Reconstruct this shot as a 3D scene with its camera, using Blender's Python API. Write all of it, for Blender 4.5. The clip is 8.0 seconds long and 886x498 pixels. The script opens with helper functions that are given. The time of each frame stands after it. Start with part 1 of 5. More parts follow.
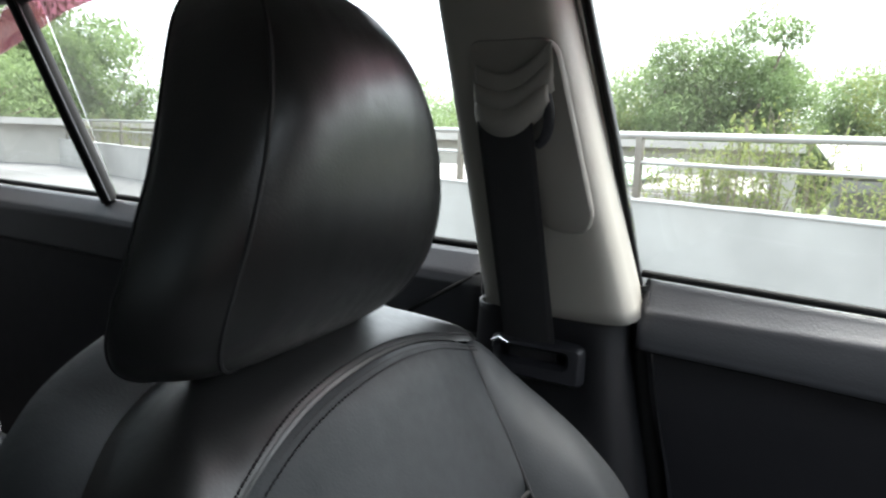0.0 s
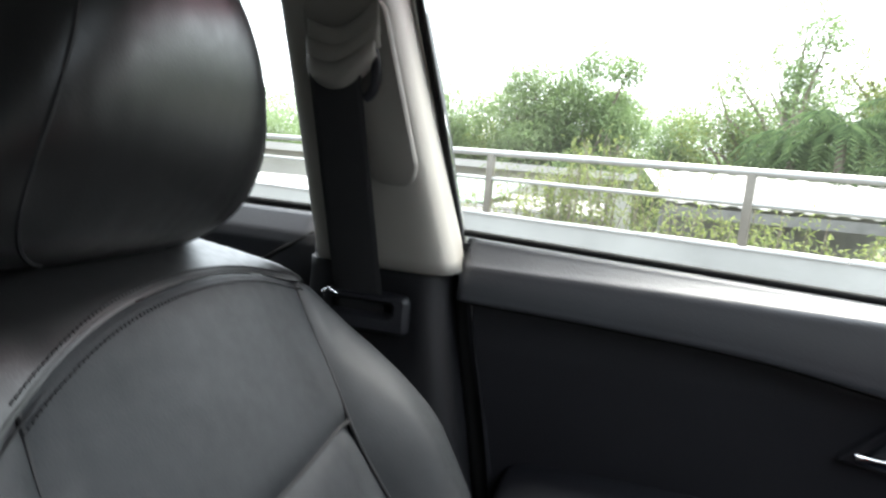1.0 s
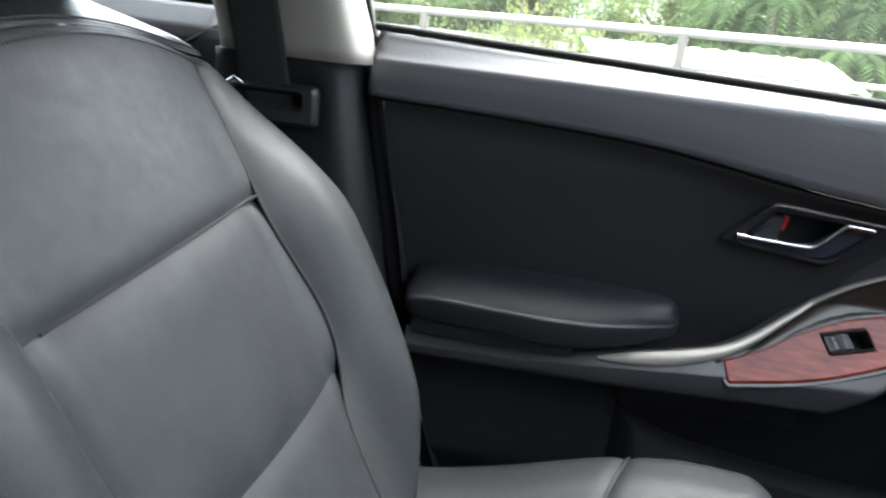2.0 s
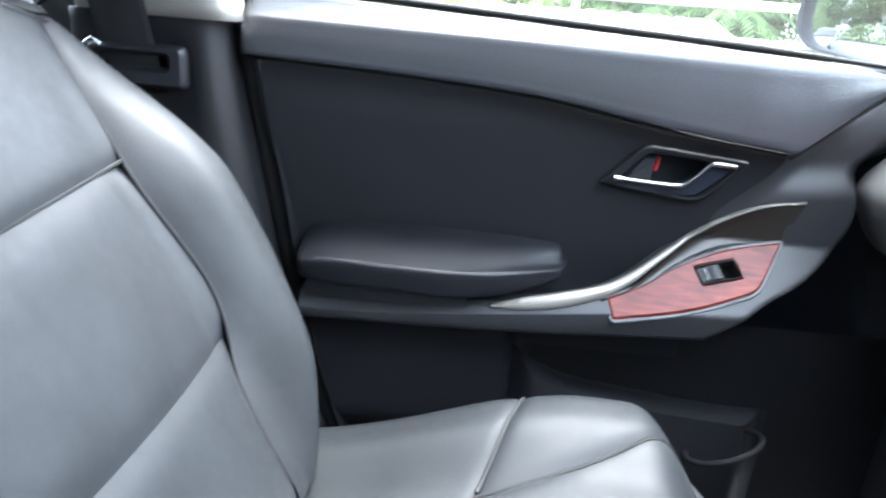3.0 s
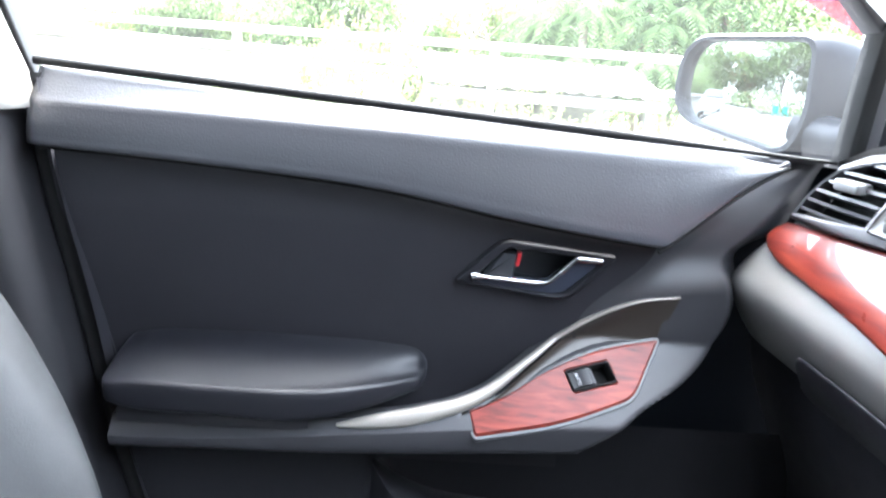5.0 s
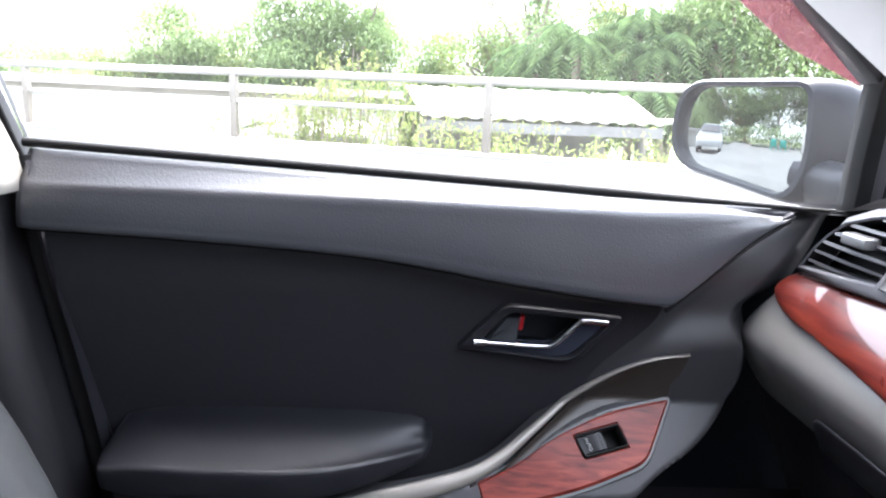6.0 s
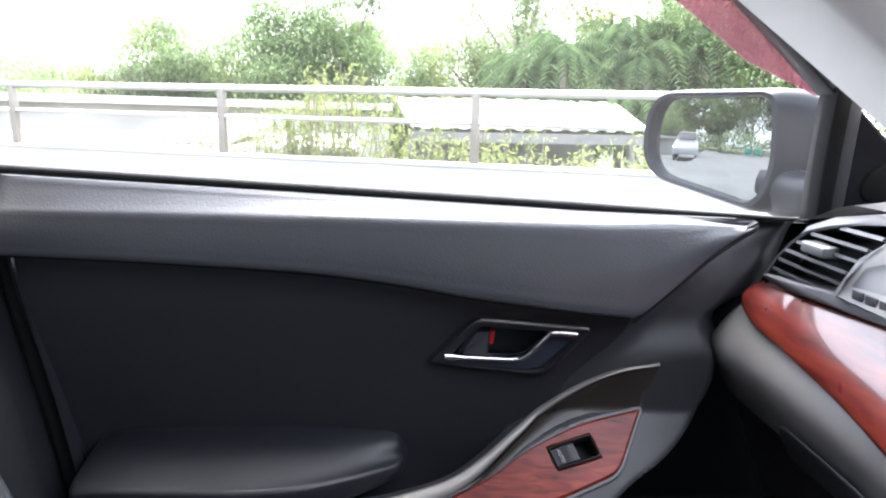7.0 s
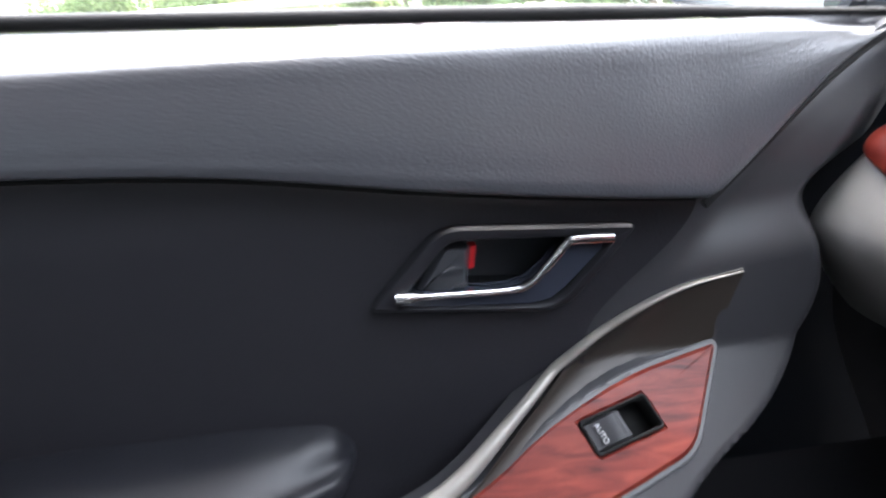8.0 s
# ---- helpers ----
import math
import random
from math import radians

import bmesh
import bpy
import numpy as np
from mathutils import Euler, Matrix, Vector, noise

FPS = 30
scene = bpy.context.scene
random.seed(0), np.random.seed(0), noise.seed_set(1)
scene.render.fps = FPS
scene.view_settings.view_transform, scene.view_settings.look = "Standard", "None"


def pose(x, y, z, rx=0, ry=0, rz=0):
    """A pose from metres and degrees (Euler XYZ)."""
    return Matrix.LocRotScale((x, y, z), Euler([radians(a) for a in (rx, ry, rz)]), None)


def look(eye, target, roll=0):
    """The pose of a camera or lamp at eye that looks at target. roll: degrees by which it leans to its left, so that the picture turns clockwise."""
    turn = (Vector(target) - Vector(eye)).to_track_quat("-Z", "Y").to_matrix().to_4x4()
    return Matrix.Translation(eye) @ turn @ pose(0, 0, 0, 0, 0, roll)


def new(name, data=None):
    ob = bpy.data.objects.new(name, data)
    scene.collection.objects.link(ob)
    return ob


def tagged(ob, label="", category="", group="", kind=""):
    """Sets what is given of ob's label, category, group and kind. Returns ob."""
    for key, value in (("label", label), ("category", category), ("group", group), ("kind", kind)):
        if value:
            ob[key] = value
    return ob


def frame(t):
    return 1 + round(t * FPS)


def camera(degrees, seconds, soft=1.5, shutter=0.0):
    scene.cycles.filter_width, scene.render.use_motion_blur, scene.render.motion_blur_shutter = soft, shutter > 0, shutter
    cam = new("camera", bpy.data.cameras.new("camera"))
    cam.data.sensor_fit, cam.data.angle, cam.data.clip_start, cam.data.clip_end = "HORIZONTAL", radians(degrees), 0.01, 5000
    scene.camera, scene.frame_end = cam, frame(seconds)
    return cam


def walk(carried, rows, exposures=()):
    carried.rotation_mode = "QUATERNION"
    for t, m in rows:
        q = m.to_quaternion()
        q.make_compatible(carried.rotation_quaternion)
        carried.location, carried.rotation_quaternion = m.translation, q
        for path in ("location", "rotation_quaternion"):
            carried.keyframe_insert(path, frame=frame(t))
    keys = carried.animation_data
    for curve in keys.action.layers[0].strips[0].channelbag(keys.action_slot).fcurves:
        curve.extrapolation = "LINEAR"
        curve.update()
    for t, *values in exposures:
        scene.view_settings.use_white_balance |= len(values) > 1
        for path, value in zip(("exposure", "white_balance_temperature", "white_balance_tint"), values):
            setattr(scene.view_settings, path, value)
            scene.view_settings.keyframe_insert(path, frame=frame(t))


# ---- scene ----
cam = camera(67.0, 8.0, soft=2.1, shutter=0.4)
PATH = [
    (0, (0.154, -0.044, 1.134), (-0.78, 1.693, 0.801), 2.1),
    (0.5, (0.174, -0.053, 1.116), (-0.603, 1.76, 0.788), 4.0),
    (1, (0.206, -0.074, 1.07), (-0.348, 1.831, 0.817), 5.1),
    (1.5, (0.244, -0.092, 1.001), (-0.222, 1.789, 0.507), 5.2),
    (1.7, (0.248, -0.09, 0.993), (-0.175, 1.784, 0.439), 5.6),
    (2.8, (0.25, -0.092, 0.947), (0.187, 1.804, 0.314), 5.7),
    (3, (0.282, -0.092, 0.966), (0.218, 1.798, 0.315), 4.8),
    (3.5, (0.313, -0.066, 0.988), (0.322, 1.834, 0.365), 4.9),
    (4, (0.367, -0.012, 0.995), (0.44, 1.9, 0.411), 4.5),
    (4.5, (0.375, 0.0, 1.002), (0.491, 1.921, 0.457), 4.6),
    (5, (0.382, 0.022, 1.012), (0.487, 1.951, 0.495), 4.9),
    (5.2, (0.382, 0.04, 1.031), (0.495, 1.973, 0.528), 5.5),
    (6.3, (0.385, 0.046, 1.047), (0.471, 1.999, 0.626), 1.8),
    (6.5, (0.392, 0.036, 1.049), (0.476, 1.986, 0.616), 1.7),
    (7, (0.409, 0.039, 1.054), (0.52, 1.995, 0.653), 1.5),
    (7.5, (0.397, 0.11, 1.002), (0.463, 2.05, 0.521), -1.2),
    (8, (0.44, 0.319, 0.958), (0.651, 2.208, 0.336), -4.0),
]
EXPOSURES = [(0.0, 2.48, 6250, 6), (1.0, 2.55, 6250, 6), (1.7, 3.0, 6250, 6), (2.8, 4.13, 5640, 6), (3.0, 4.33, 5640, 6), (3.5, 4.73, 5640, 5), (4.0, 4.93, 5740, 7), (4.5, 4.98, 5840, 8), (5.2, 4.58, 5840, 10), (6.3, 3.43, 6040, 15), (7.0, 3.33, 6040, 15), (7.5, 3.13, 6090, 15), (8.0, 3.98, 6140, 13)]
walk(cam, [(t, look(eye, target, roll)) for t, eye, target, roll in PATH], EXPOSURES)

# ---------------------------------------------------------------- light
world = bpy.data.worlds.new("sky")
scene.world = world
world.use_nodes = True
wn = world.node_tree.nodes
sky = wn.new("ShaderNodeTexSky")
sky.sky_type = "NISHITA"
sky.sun_disc = False
SUN_AZ, SUN_EL = 25, 66
sky.sun_elevation = radians(SUN_EL)
sky.sun_rotation = radians(SUN_AZ)
sky.air_density, sky.dust_density, sky.ozone_density = 1.0, 8.0, 1.0
pale = wn.new("ShaderNodeHueSaturation")
pale.inputs["Saturation"].default_value = 0.7
world.node_tree.links.new(sky.outputs[0], pale.inputs["Color"])
# thin bright cloud over the whole sky
cloud = wn.new("ShaderNodeVectorMath")
cloud.operation = "ADD"
cloud.inputs[1].default_value = (5.0, 5.1, 5.2)
world.node_tree.links.new(pale.outputs[0], cloud.inputs[0])
world.node_tree.links.new(cloud.outputs[0], wn["Background"].inputs[0])
wn["Background"].inputs[1].default_value = 0.12
sun = new("sun", bpy.data.lights.new("sun", "SUN"))
sun.data.energy, sun.data.angle, sun.data.color = 0.35, radians(26), (1.0, 0.96, 0.90)
# azimuth measured from +y towards +x, as the sky's sun_rotation
SUN_DIR = Vector((math.sin(radians(SUN_AZ)) * math.cos(radians(SUN_EL)), math.cos(radians(SUN_AZ)) * math.cos(radians(SUN_EL)), math.sin(radians(SUN_EL))))
sun.matrix_world = look((0, 0, 30), Vector((0, 0, 30)) - SUN_DIR)


# ---------------------------------------------------------------- materials
def mat(name, color, rough=0.5, metal=0.0, vary=0.12, vscale=6.0, bump=0.0, bscale=300.0, cells=False, spec=0.5, coat=0.0, wear=0.0):
    m = bpy.data.materials.new(name)
    m.use_nodes = True
    n, l = m.node_tree.nodes, m.node_tree.links
    b = n["Principled BSDF"]
    b.inputs["Roughness"].default_value = rough
    b.inputs["Metallic"].default_value = metal
    b.inputs["Specular IOR Level"].default_value = spec
    b.inputs["Coat Weight"].default_value = coat
    b.inputs["Coat Roughness"].default_value = 0.06
    tc = n.new("ShaderNodeTexCoord")
    big = n.new("ShaderNodeTexNoise")
    big.inputs["Scale"].default_value = vscale
    big.inputs["Detail"].default_value = 5.0
    l.new(tc.outputs["Object"], big.inputs["Vector"])
    ramp = n.new("ShaderNodeValToRGB")
    lo = [c * (1 - vary) for c in color]
    hi = [min(1.0, c * (1 + vary)) for c in color]
    ramp.color_ramp.elements[0].position, ramp.color_ramp.elements[1].position = 0.3, 0.7
    ramp.color_ramp.elements[0].color = (*lo, 1)
    ramp.color_ramp.elements[1].color = (*hi, 1)
    l.new(big.outputs["Fac"], ramp.inputs["Fac"])
    l.new(ramp.outputs["Color"], b.inputs["Base Color"])
    rr = n.new("ShaderNodeMapRange")
    rr.inputs["To Min"].default_value = max(0.02, rough - 0.06 - wear)
    rr.inputs["To Max"].default_value = min(1.0, rough + 0.06 + wear)
    fine = n.new("ShaderNodeTexNoise")
    fine.inputs["Scale"].default_value = vscale * 7
    fine.inputs["Detail"].default_value = 3.0
    l.new(tc.outputs["Object"], fine.inputs["Vector"])
    l.new(fine.outputs["Fac"], rr.inputs["Value"])
    l.new(rr.outputs["Result"], b.inputs["Roughness"])
    if bump:
        if cells:
            g = n.new("ShaderNodeTexVoronoi")
            g.feature = "SMOOTH_F1"
            warp = n.new("ShaderNodeVectorMath")
            warp.operation = "MULTIPLY_ADD"
            soft = n.new("ShaderNodeTexNoise")
            soft.inputs["Scale"].default_value = bscale * 0.3
            l.new(tc.outputs["Object"], soft.inputs["Vector"])
            l.new(soft.outputs["Color"], warp.inputs[0])
            warp.inputs[1].default_value = (1.6 / bscale,) * 3
            l.new(tc.outputs["Object"], warp.inputs[2])
            l.new(warp.outputs["Vector"], g.inputs["Vector"])
            h = g.outputs["Distance"]
        else:
            g = n.new("ShaderNodeTexNoise")
            g.inputs["Detail"].default_value = 6.0
            l.new(tc.outputs["Object"], g.inputs["Vector"])
            h = g.outputs["Fac"]
        g.inputs["Scale"].default_value = bscale
        bp = n.new("ShaderNodeBump")
        bp.inputs["Strength"].default_value = bump
        bp.inputs["Distance"].default_value = 0.25 / bscale
        l.new(h, bp.inputs["Height"])
        l.new(bp.outputs["Normal"], b.inputs["Normal"])
    return m


def wood_mat(name, stretch=(14, 60, 95), turn=-14, deep=1.0, coat=0.12, rough=0.34):
    m = mat(name, (0.20, 0.028, 0.02), rough, coat=coat, spec=0.25)
    n, l = m.node_tree.nodes, m.node_tree.links
    b = n["Principled BSDF"]
    tc = n.new("ShaderNodeTexCoord")
    mp = n.new("ShaderNodeMapping")
    mp.inputs["Rotation"].default_value = (0, radians(turn), 0)
    mp.inputs["Scale"].default_value = stretch
    l.new(tc.outputs["Object"], mp.inputs["Vector"])
    g = n.new("ShaderNodeTexNoise")
    g.inputs["Scale"].default_value = 1.6
    g.inputs["Detail"].default_value = 8.0
    g.inputs["Distortion"].default_value = 0.7
    l.new(mp.outputs["Vector"], g.inputs["Vector"])
    r = n.new("ShaderNodeValToRGB")
    e = r.color_ramp.elements
    e[0].position, e[0].color = 0.28, (0.11 * deep, 0.012 * deep, 0.010 * deep, 1)
    e[1].position, e[1].color = 0.74, (0.47 * deep, 0.082 * deep, 0.046 * deep, 1)
    mid = e.new(0.5)
    mid.color = (0.30 * deep, 0.040 * deep, 0.026 * deep, 1)
    l.new(g.outputs["Fac"], r.inputs["Fac"])
    l.new(r.outputs["Color"], b.inputs["Base Color"])
    return m


def glass_mat(name, tint=(0.93, 0.96, 0.95), gloss_rough=0.0, haze=0.0, film_tint=(0.9, 0.9, 0.86)):
    m = bpy.data.materials.new(name)
    m.use_nodes = True
    n, l = m.node_tree.nodes, m.node_tree.links
    n.remove(n["Principled BSDF"])
    t, g, f, mix = n.new("ShaderNodeBsdfTransparent"), n.new("ShaderNodeBsdfGlossy"), n.new("ShaderNodeFresnel"), n.new("ShaderNodeMixShader")
    t.inputs["Color"].default_value = (*tint, 1)
    g.inputs["Roughness"].default_value = gloss_rough
    f.inputs["IOR"].default_value = 1.45
    l.new(f.outputs[0], mix.inputs[0])
    l.new(t.outputs[0], mix.inputs[1])
    l.new(g.outputs[0], mix.inputs[2])
    # milky film that lifts the tones of what lies behind the pane
    if haze:
        film, both, tc, mottle = n.new("ShaderNodeBsdfTranslucent"), n.new("ShaderNodeMixShader"), n.new("ShaderNodeTexCoord"), n.new("ShaderNodeTexNoise")
        film.inputs["Color"].default_value = (*film_tint, 1)
        mottle.inputs["Scale"].default_value, mottle.inputs["Detail"].default_value = 5.0, 6.0
        rng = n.new("ShaderNodeMapRange")
        rng.inputs["From Min"].default_value, rng.inputs["From Max"].default_value = 0.3, 0.7
        rng.inputs["To Min"].default_value, rng.inputs["To Max"].default_value = haze * 0.7, haze * 1.3
        l.new(tc.outputs["Object"], mottle.inputs["Vector"])
        l.new(mottle.outputs["Fac"], rng.inputs["Value"])
        l.new(rng.outputs["Result"], both.inputs[0])
        l.new(mix.outputs[0], both.inputs[1])
        l.new(film.outputs[0], both.inputs[2])
        mix = both
    l.new(mix.outputs[0], n["Material Output"].inputs["Surface"])
    return m


def leaf_mat(name, dark, light):
    m = bpy.data.materials.new(name)
    m.use_nodes = True
    n, l = m.node_tree.nodes, m.node_tree.links
    b = n["Principled BSDF"]
    geo = n.new("ShaderNodeNewGeometry")
    r = n.new("ShaderNodeValToRGB")
    r.color_ramp.elements[0].color = (*dark, 1)
    r.color_ramp.elements[1].color = (*light, 1)
    l.new(geo.outputs["Random Per Island"], r.inputs["Fac"])
    l.new(r.outputs["Color"], b.inputs["Base Color"])
    b.inputs["Roughness"].default_value = 0.55
    tr = n.new("ShaderNodeBsdfTranslucent")
    l.new(r.outputs["Color"], tr.inputs["Color"])
    mix = n.new("ShaderNodeMixShader")
    mix.inputs[0].default_value = 0.55
    l.new(b.outputs[0], mix.inputs[1])
    l.new(tr.outputs[0], mix.inputs[2])
    l.new(mix.outputs[0], n["Material Output"].inputs["Surface"])
    return m


LEATHER = mat("black_leather", (0.0165, 0.0185, 0.0205), 0.56, spec=0.34, bump=0.26, bscale=650, cells=True, vscale=12, vary=0.2, wear=0.06)
HEAD_LEATHER = mat("smooth_black_leather", (0.009, 0.009, 0.009), 0.35, spec=0.5, bump=0.16, bscale=600, cells=True, vscale=14, wear=0.05)
VINYL = mat("black_vinyl", (0.0112, 0.0110, 0.0138), 0.52, spec=0.4, bump=0.25, bscale=420, cells=True, vscale=5)
# armrest: a darker copy of the seat leather, shade put into its colour
ARMSHADED = mat("shaded_armrest_leather", (0.009, 0.0092, 0.0118), 0.46, spec=0.34, bump=0.2, bscale=520, cells=True, vscale=5)
GRAIN = mat("grained_sill_vinyl", (0.038, 0.039, 0.044), 0.31, spec=0.75, bump=0.5, bscale=620, cells=True, vscale=5)
PLASTIC = mat("black_plastic", (0.0115, 0.0116, 0.0145), 0.5, bump=0.2, bscale=900)
# paler copy of PLASTIC, with the light on the door's corner in its colour
LITPLASTIC = mat("lit_black_plastic", (0.028, 0.028, 0.031), 0.42, bump=0.2, bscale=900)
NAVY = mat("dark_slate_plastic", (0.0105, 0.0105, 0.0122), 0.58, spec=0.3, bump=0.25, bscale=700)
RUBBER = mat("black_rubber", (0.010, 0.010, 0.010), 0.7, bump=0.2, bscale=400, spec=0.25)
THREAD = mat("seam_thread", (0.008, 0.008, 0.009), 0.7, bump=0.5, bscale=900)
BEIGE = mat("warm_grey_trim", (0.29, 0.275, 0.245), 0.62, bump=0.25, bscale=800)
BEIGE_DARK = mat("warm_grey_cover", (0.235, 0.222, 0.20), 0.6, bump=0.2, bscale=800)
HEADLINER = mat("light_grey_headliner", (0.42, 0.41, 0.385), 0.95, bump=0.5, bscale=900)
WEBBING = mat("belt_webbing", (0.012, 0.012, 0.013), 0.75, bump=0.5, bscale=500)
GLOSSBLACK = mat("gloss_black", (0.014, 0.014, 0.018), 0.22)
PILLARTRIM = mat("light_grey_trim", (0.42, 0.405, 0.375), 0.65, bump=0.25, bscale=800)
CHROME = mat("chrome", (0.75, 0.75, 0.76), 0.10, metal=1.0, vary=0.03)
DARKCHROME = mat("dark_polished_lever", (0.02, 0.023, 0.032), 0.10, vary=0.05, spec=0.8)
SATIN = mat("satin_silver", (0.50, 0.47, 0.42), 0.34, metal=0.9, vary=0.05, bump=0.1, bscale=900)
STRIPSILVER = mat("satin_silver_paint", (0.25, 0.232, 0.21), 0.36, metal=0.45, vary=0.04)
DASHSILVER = mat("grey_metallic_paint", (0.19, 0.185, 0.175), 0.36, metal=0.5, vary=0.05, bump=0.08, bscale=1200)
GRIP = mat("dark_bronze_plastic", (0.030, 0.025, 0.021), 0.36, metal=0.2, vary=0.04, vscale=3)
VENTGREY = mat("grey_vent_plastic", (0.07, 0.07, 0.073), 0.45, bump=0.15, bscale=900)
SLATGREY = mat("slat_plastic", (0.055, 0.055, 0.058), 0.42)
KNOB = mat("satin_grey_knob", (0.22, 0.22, 0.22), 0.32, metal=0.6)
AIRBAG = mat("pale_grey_cover", (0.19, 0.19, 0.19), 0.5, bump=0.2, bscale=900)
WOOD = wood_mat("red_wood_veneer", deep=0.46, coat=0.10, rough=0.42)
DASHWOOD = wood_mat("glossy_wood_band", (60, 7, 60), 0, 0.28, 0.6, 0.30)
RED = mat("red_mark", (0.62, 0.01, 0.015), 0.4)
PRINT = mat("white_print", (0.45, 0.45, 0.45), 0.5)
# the film on this glass stands in for veiling glare
GLASS = glass_mat("window_glass", haze=0.008)
# near-opaque panes for unseen windows, to hold light out of the cabin
DIMGLASS = glass_mat("light_blocking_glass", (0.08, 0.09, 0.09))
DIMMERGLASS = glass_mat("side_light_blocking_glass", (0.05, 0.055, 0.055))
VISOR = glass_mat("maroon_acrylic", (0.36, 0.15, 0.19), 0.05, 0.34, (0.075, 0.024, 0.032))
MIRROR = mat("mirror_silver", (0.27, 0.29, 0.29), 0.02, metal=1.0, vary=0.01)
MIRROR.node_tree.nodes["Map Range"].inputs["To Min"].default_value = 0.0
MIRROR.node_tree.nodes["Map Range"].inputs["To Max"].default_value = 0.02
CARPAINT = mat("grey_blue_paint", (0.006, 0.0078, 0.011), 0.36, spec=0.14)
CARPET = mat("dark_carpet", (0.02, 0.02, 0.022), 0.95, bump=0.8, bscale=500)
CONCRETE = mat("pale_concrete", (0.27, 0.264, 0.248), 0.85, vary=0.16, vscale=1.3, bump=0.4, bscale=60)
COPING = mat("white_coping", (0.32, 0.315, 0.30), 0.8, vary=0.14, vscale=2.0, bump=0.3, bscale=60)
ASPHALT = mat("grey_deck", (0.11, 0.11, 0.108), 0.9, vary=0.2, vscale=0.5, bump=0.5, bscale=80)
STEEL = mat("brushed_steel", (0.33, 0.325, 0.31), 0.38, metal=0.75, vary=0.06)
POSTSTEEL = mat("post_steel", (0.13, 0.115, 0.095), 0.5, metal=0.4, vary=0.12)
ROOFING = mat("pale_roof_sheet", (0.29, 0.275, 0.255), 0.6, vary=0.14, vscale=0.7, bump=0.3, bscale=20)
ROOFEDGE = mat("grey_gutter", (0.11, 0.105, 0.10), 0.7, vary=0.2)
GREENROOF = mat("pale_green_sheet", (0.17, 0.23, 0.165), 0.6, vary=0.1, vscale=0.8)
WALLPLASTER = mat("weathered_plaster", (0.33, 0.315, 0.285), 0.9, vary=0.2, vscale=0.6)
SOIL = mat("grassy_soil", (0.10, 0.12, 0.05), 0.95, vary=0.35, vscale=0.2, bump=0.6, bscale=5)
WALLPLAIN = mat("plain_trim", (0.16, 0.155, 0.15), 0.8)
BARK = mat("bark", (0.16, 0.13, 0.10), 0.9, vary=0.3, vscale=6, bump=0.8, bscale=25)
LEAF = leaf_mat("broad_leaves", (0.108, 0.158, 0.060), (0.215, 0.295, 0.122))
LEAF2 = leaf_mat("yellow_green_leaves", (0.10, 0.135, 0.036), (0.23, 0.262, 0.080))
LEAF3 = leaf_mat("palm_leaves", (0.045, 0.080, 0.032), (0.11, 0.165, 0.065))
WHITEPAINT = mat("silver_white_paint", (0.22, 0.225, 0.23), 0.3, metal=0.3, coat=0.4)
TURQ = mat("turquoise_plastic", (0.03, 0.36, 0.30), 0.5)


# ---------------------------------------------------------------- builders
def sm(t):
    t = min(1.0, max(0.0, t))
    return t * t * (3 - 2 * t)


def lerp(a, b, t):
    return a + (b - a) * t


def cv(*pts):
    """A smooth curve y(x) through a few (x, y) pairs, level past its ends."""
    xs, ys = [p[0] for p in pts], [p[1] for p in pts]
    n = len(xs)
    d = [(ys[i + 1] - ys[i]) / (xs[i + 1] - xs[i]) for i in range(n - 1)]
    s = [d[0]] + [(d[i - 1] * (xs[i + 1] - xs[i]) + d[i] * (xs[i] - xs[i - 1])) / (xs[i + 1] - xs[i - 1]) for i in range(1, n - 1)] + [d[-1]]

    def f(x):
        if x <= xs[0]:
            return ys[0] + s[0] * (x - xs[0])
        if x >= xs[-1]:
            return ys[-1] + s[-1] * (x - xs[-1])
        i = 0
        while x > xs[i + 1]:
            i += 1
        h = xs[i + 1] - xs[i]
        t = (x - xs[i]) / h
        return (2 * t**3 - 3 * t**2 + 1) * ys[i] + (t**3 - 2 * t**2 + t) * h * s[i] + (3 * t**2 - 2 * t**3) * ys[i + 1] + (t**3 - t**2) * h * s[i + 1]
    return f


def spline(pts, n=12):
    """A smooth polyline through a few points."""
    pts = [Vector(p) for p in pts]
    out = []
    for i in range(len(pts) - 1):
        p0, p1, p2, p3 = pts[max(i - 1, 0)], pts[i], pts[i + 1], pts[min(i + 2, len(pts) - 1)]
        for k in range(n):
            t = k / n
            out.append(0.5 * ((2 * p1) + (p2 - p0) * t + (2 * p0 - 5 * p1 + 4 * p2 - p3) * t * t + (3 * p1 - p0 - 3 * p2 + p3) * t**3))
    out.append(pts[-1])
    return out


def patch(fn, nu, nv, bm=None, keep=None):
    bm = bm or bmesh.new()
    rows = [[bm.verts.new(fn(i / nu, j / nv)) for j in range(nv + 1)] for i in range(nu + 1)]
    for i in range(nu):
        for j in range(nv):
            q = [rows[i][j], rows[i + 1][j], rows[i + 1][j + 1], rows[i][j + 1]]
            if keep is None or keep(sum((v.co for v in q), Vector()) / 4):
                bm.faces.new(q)
    return bm


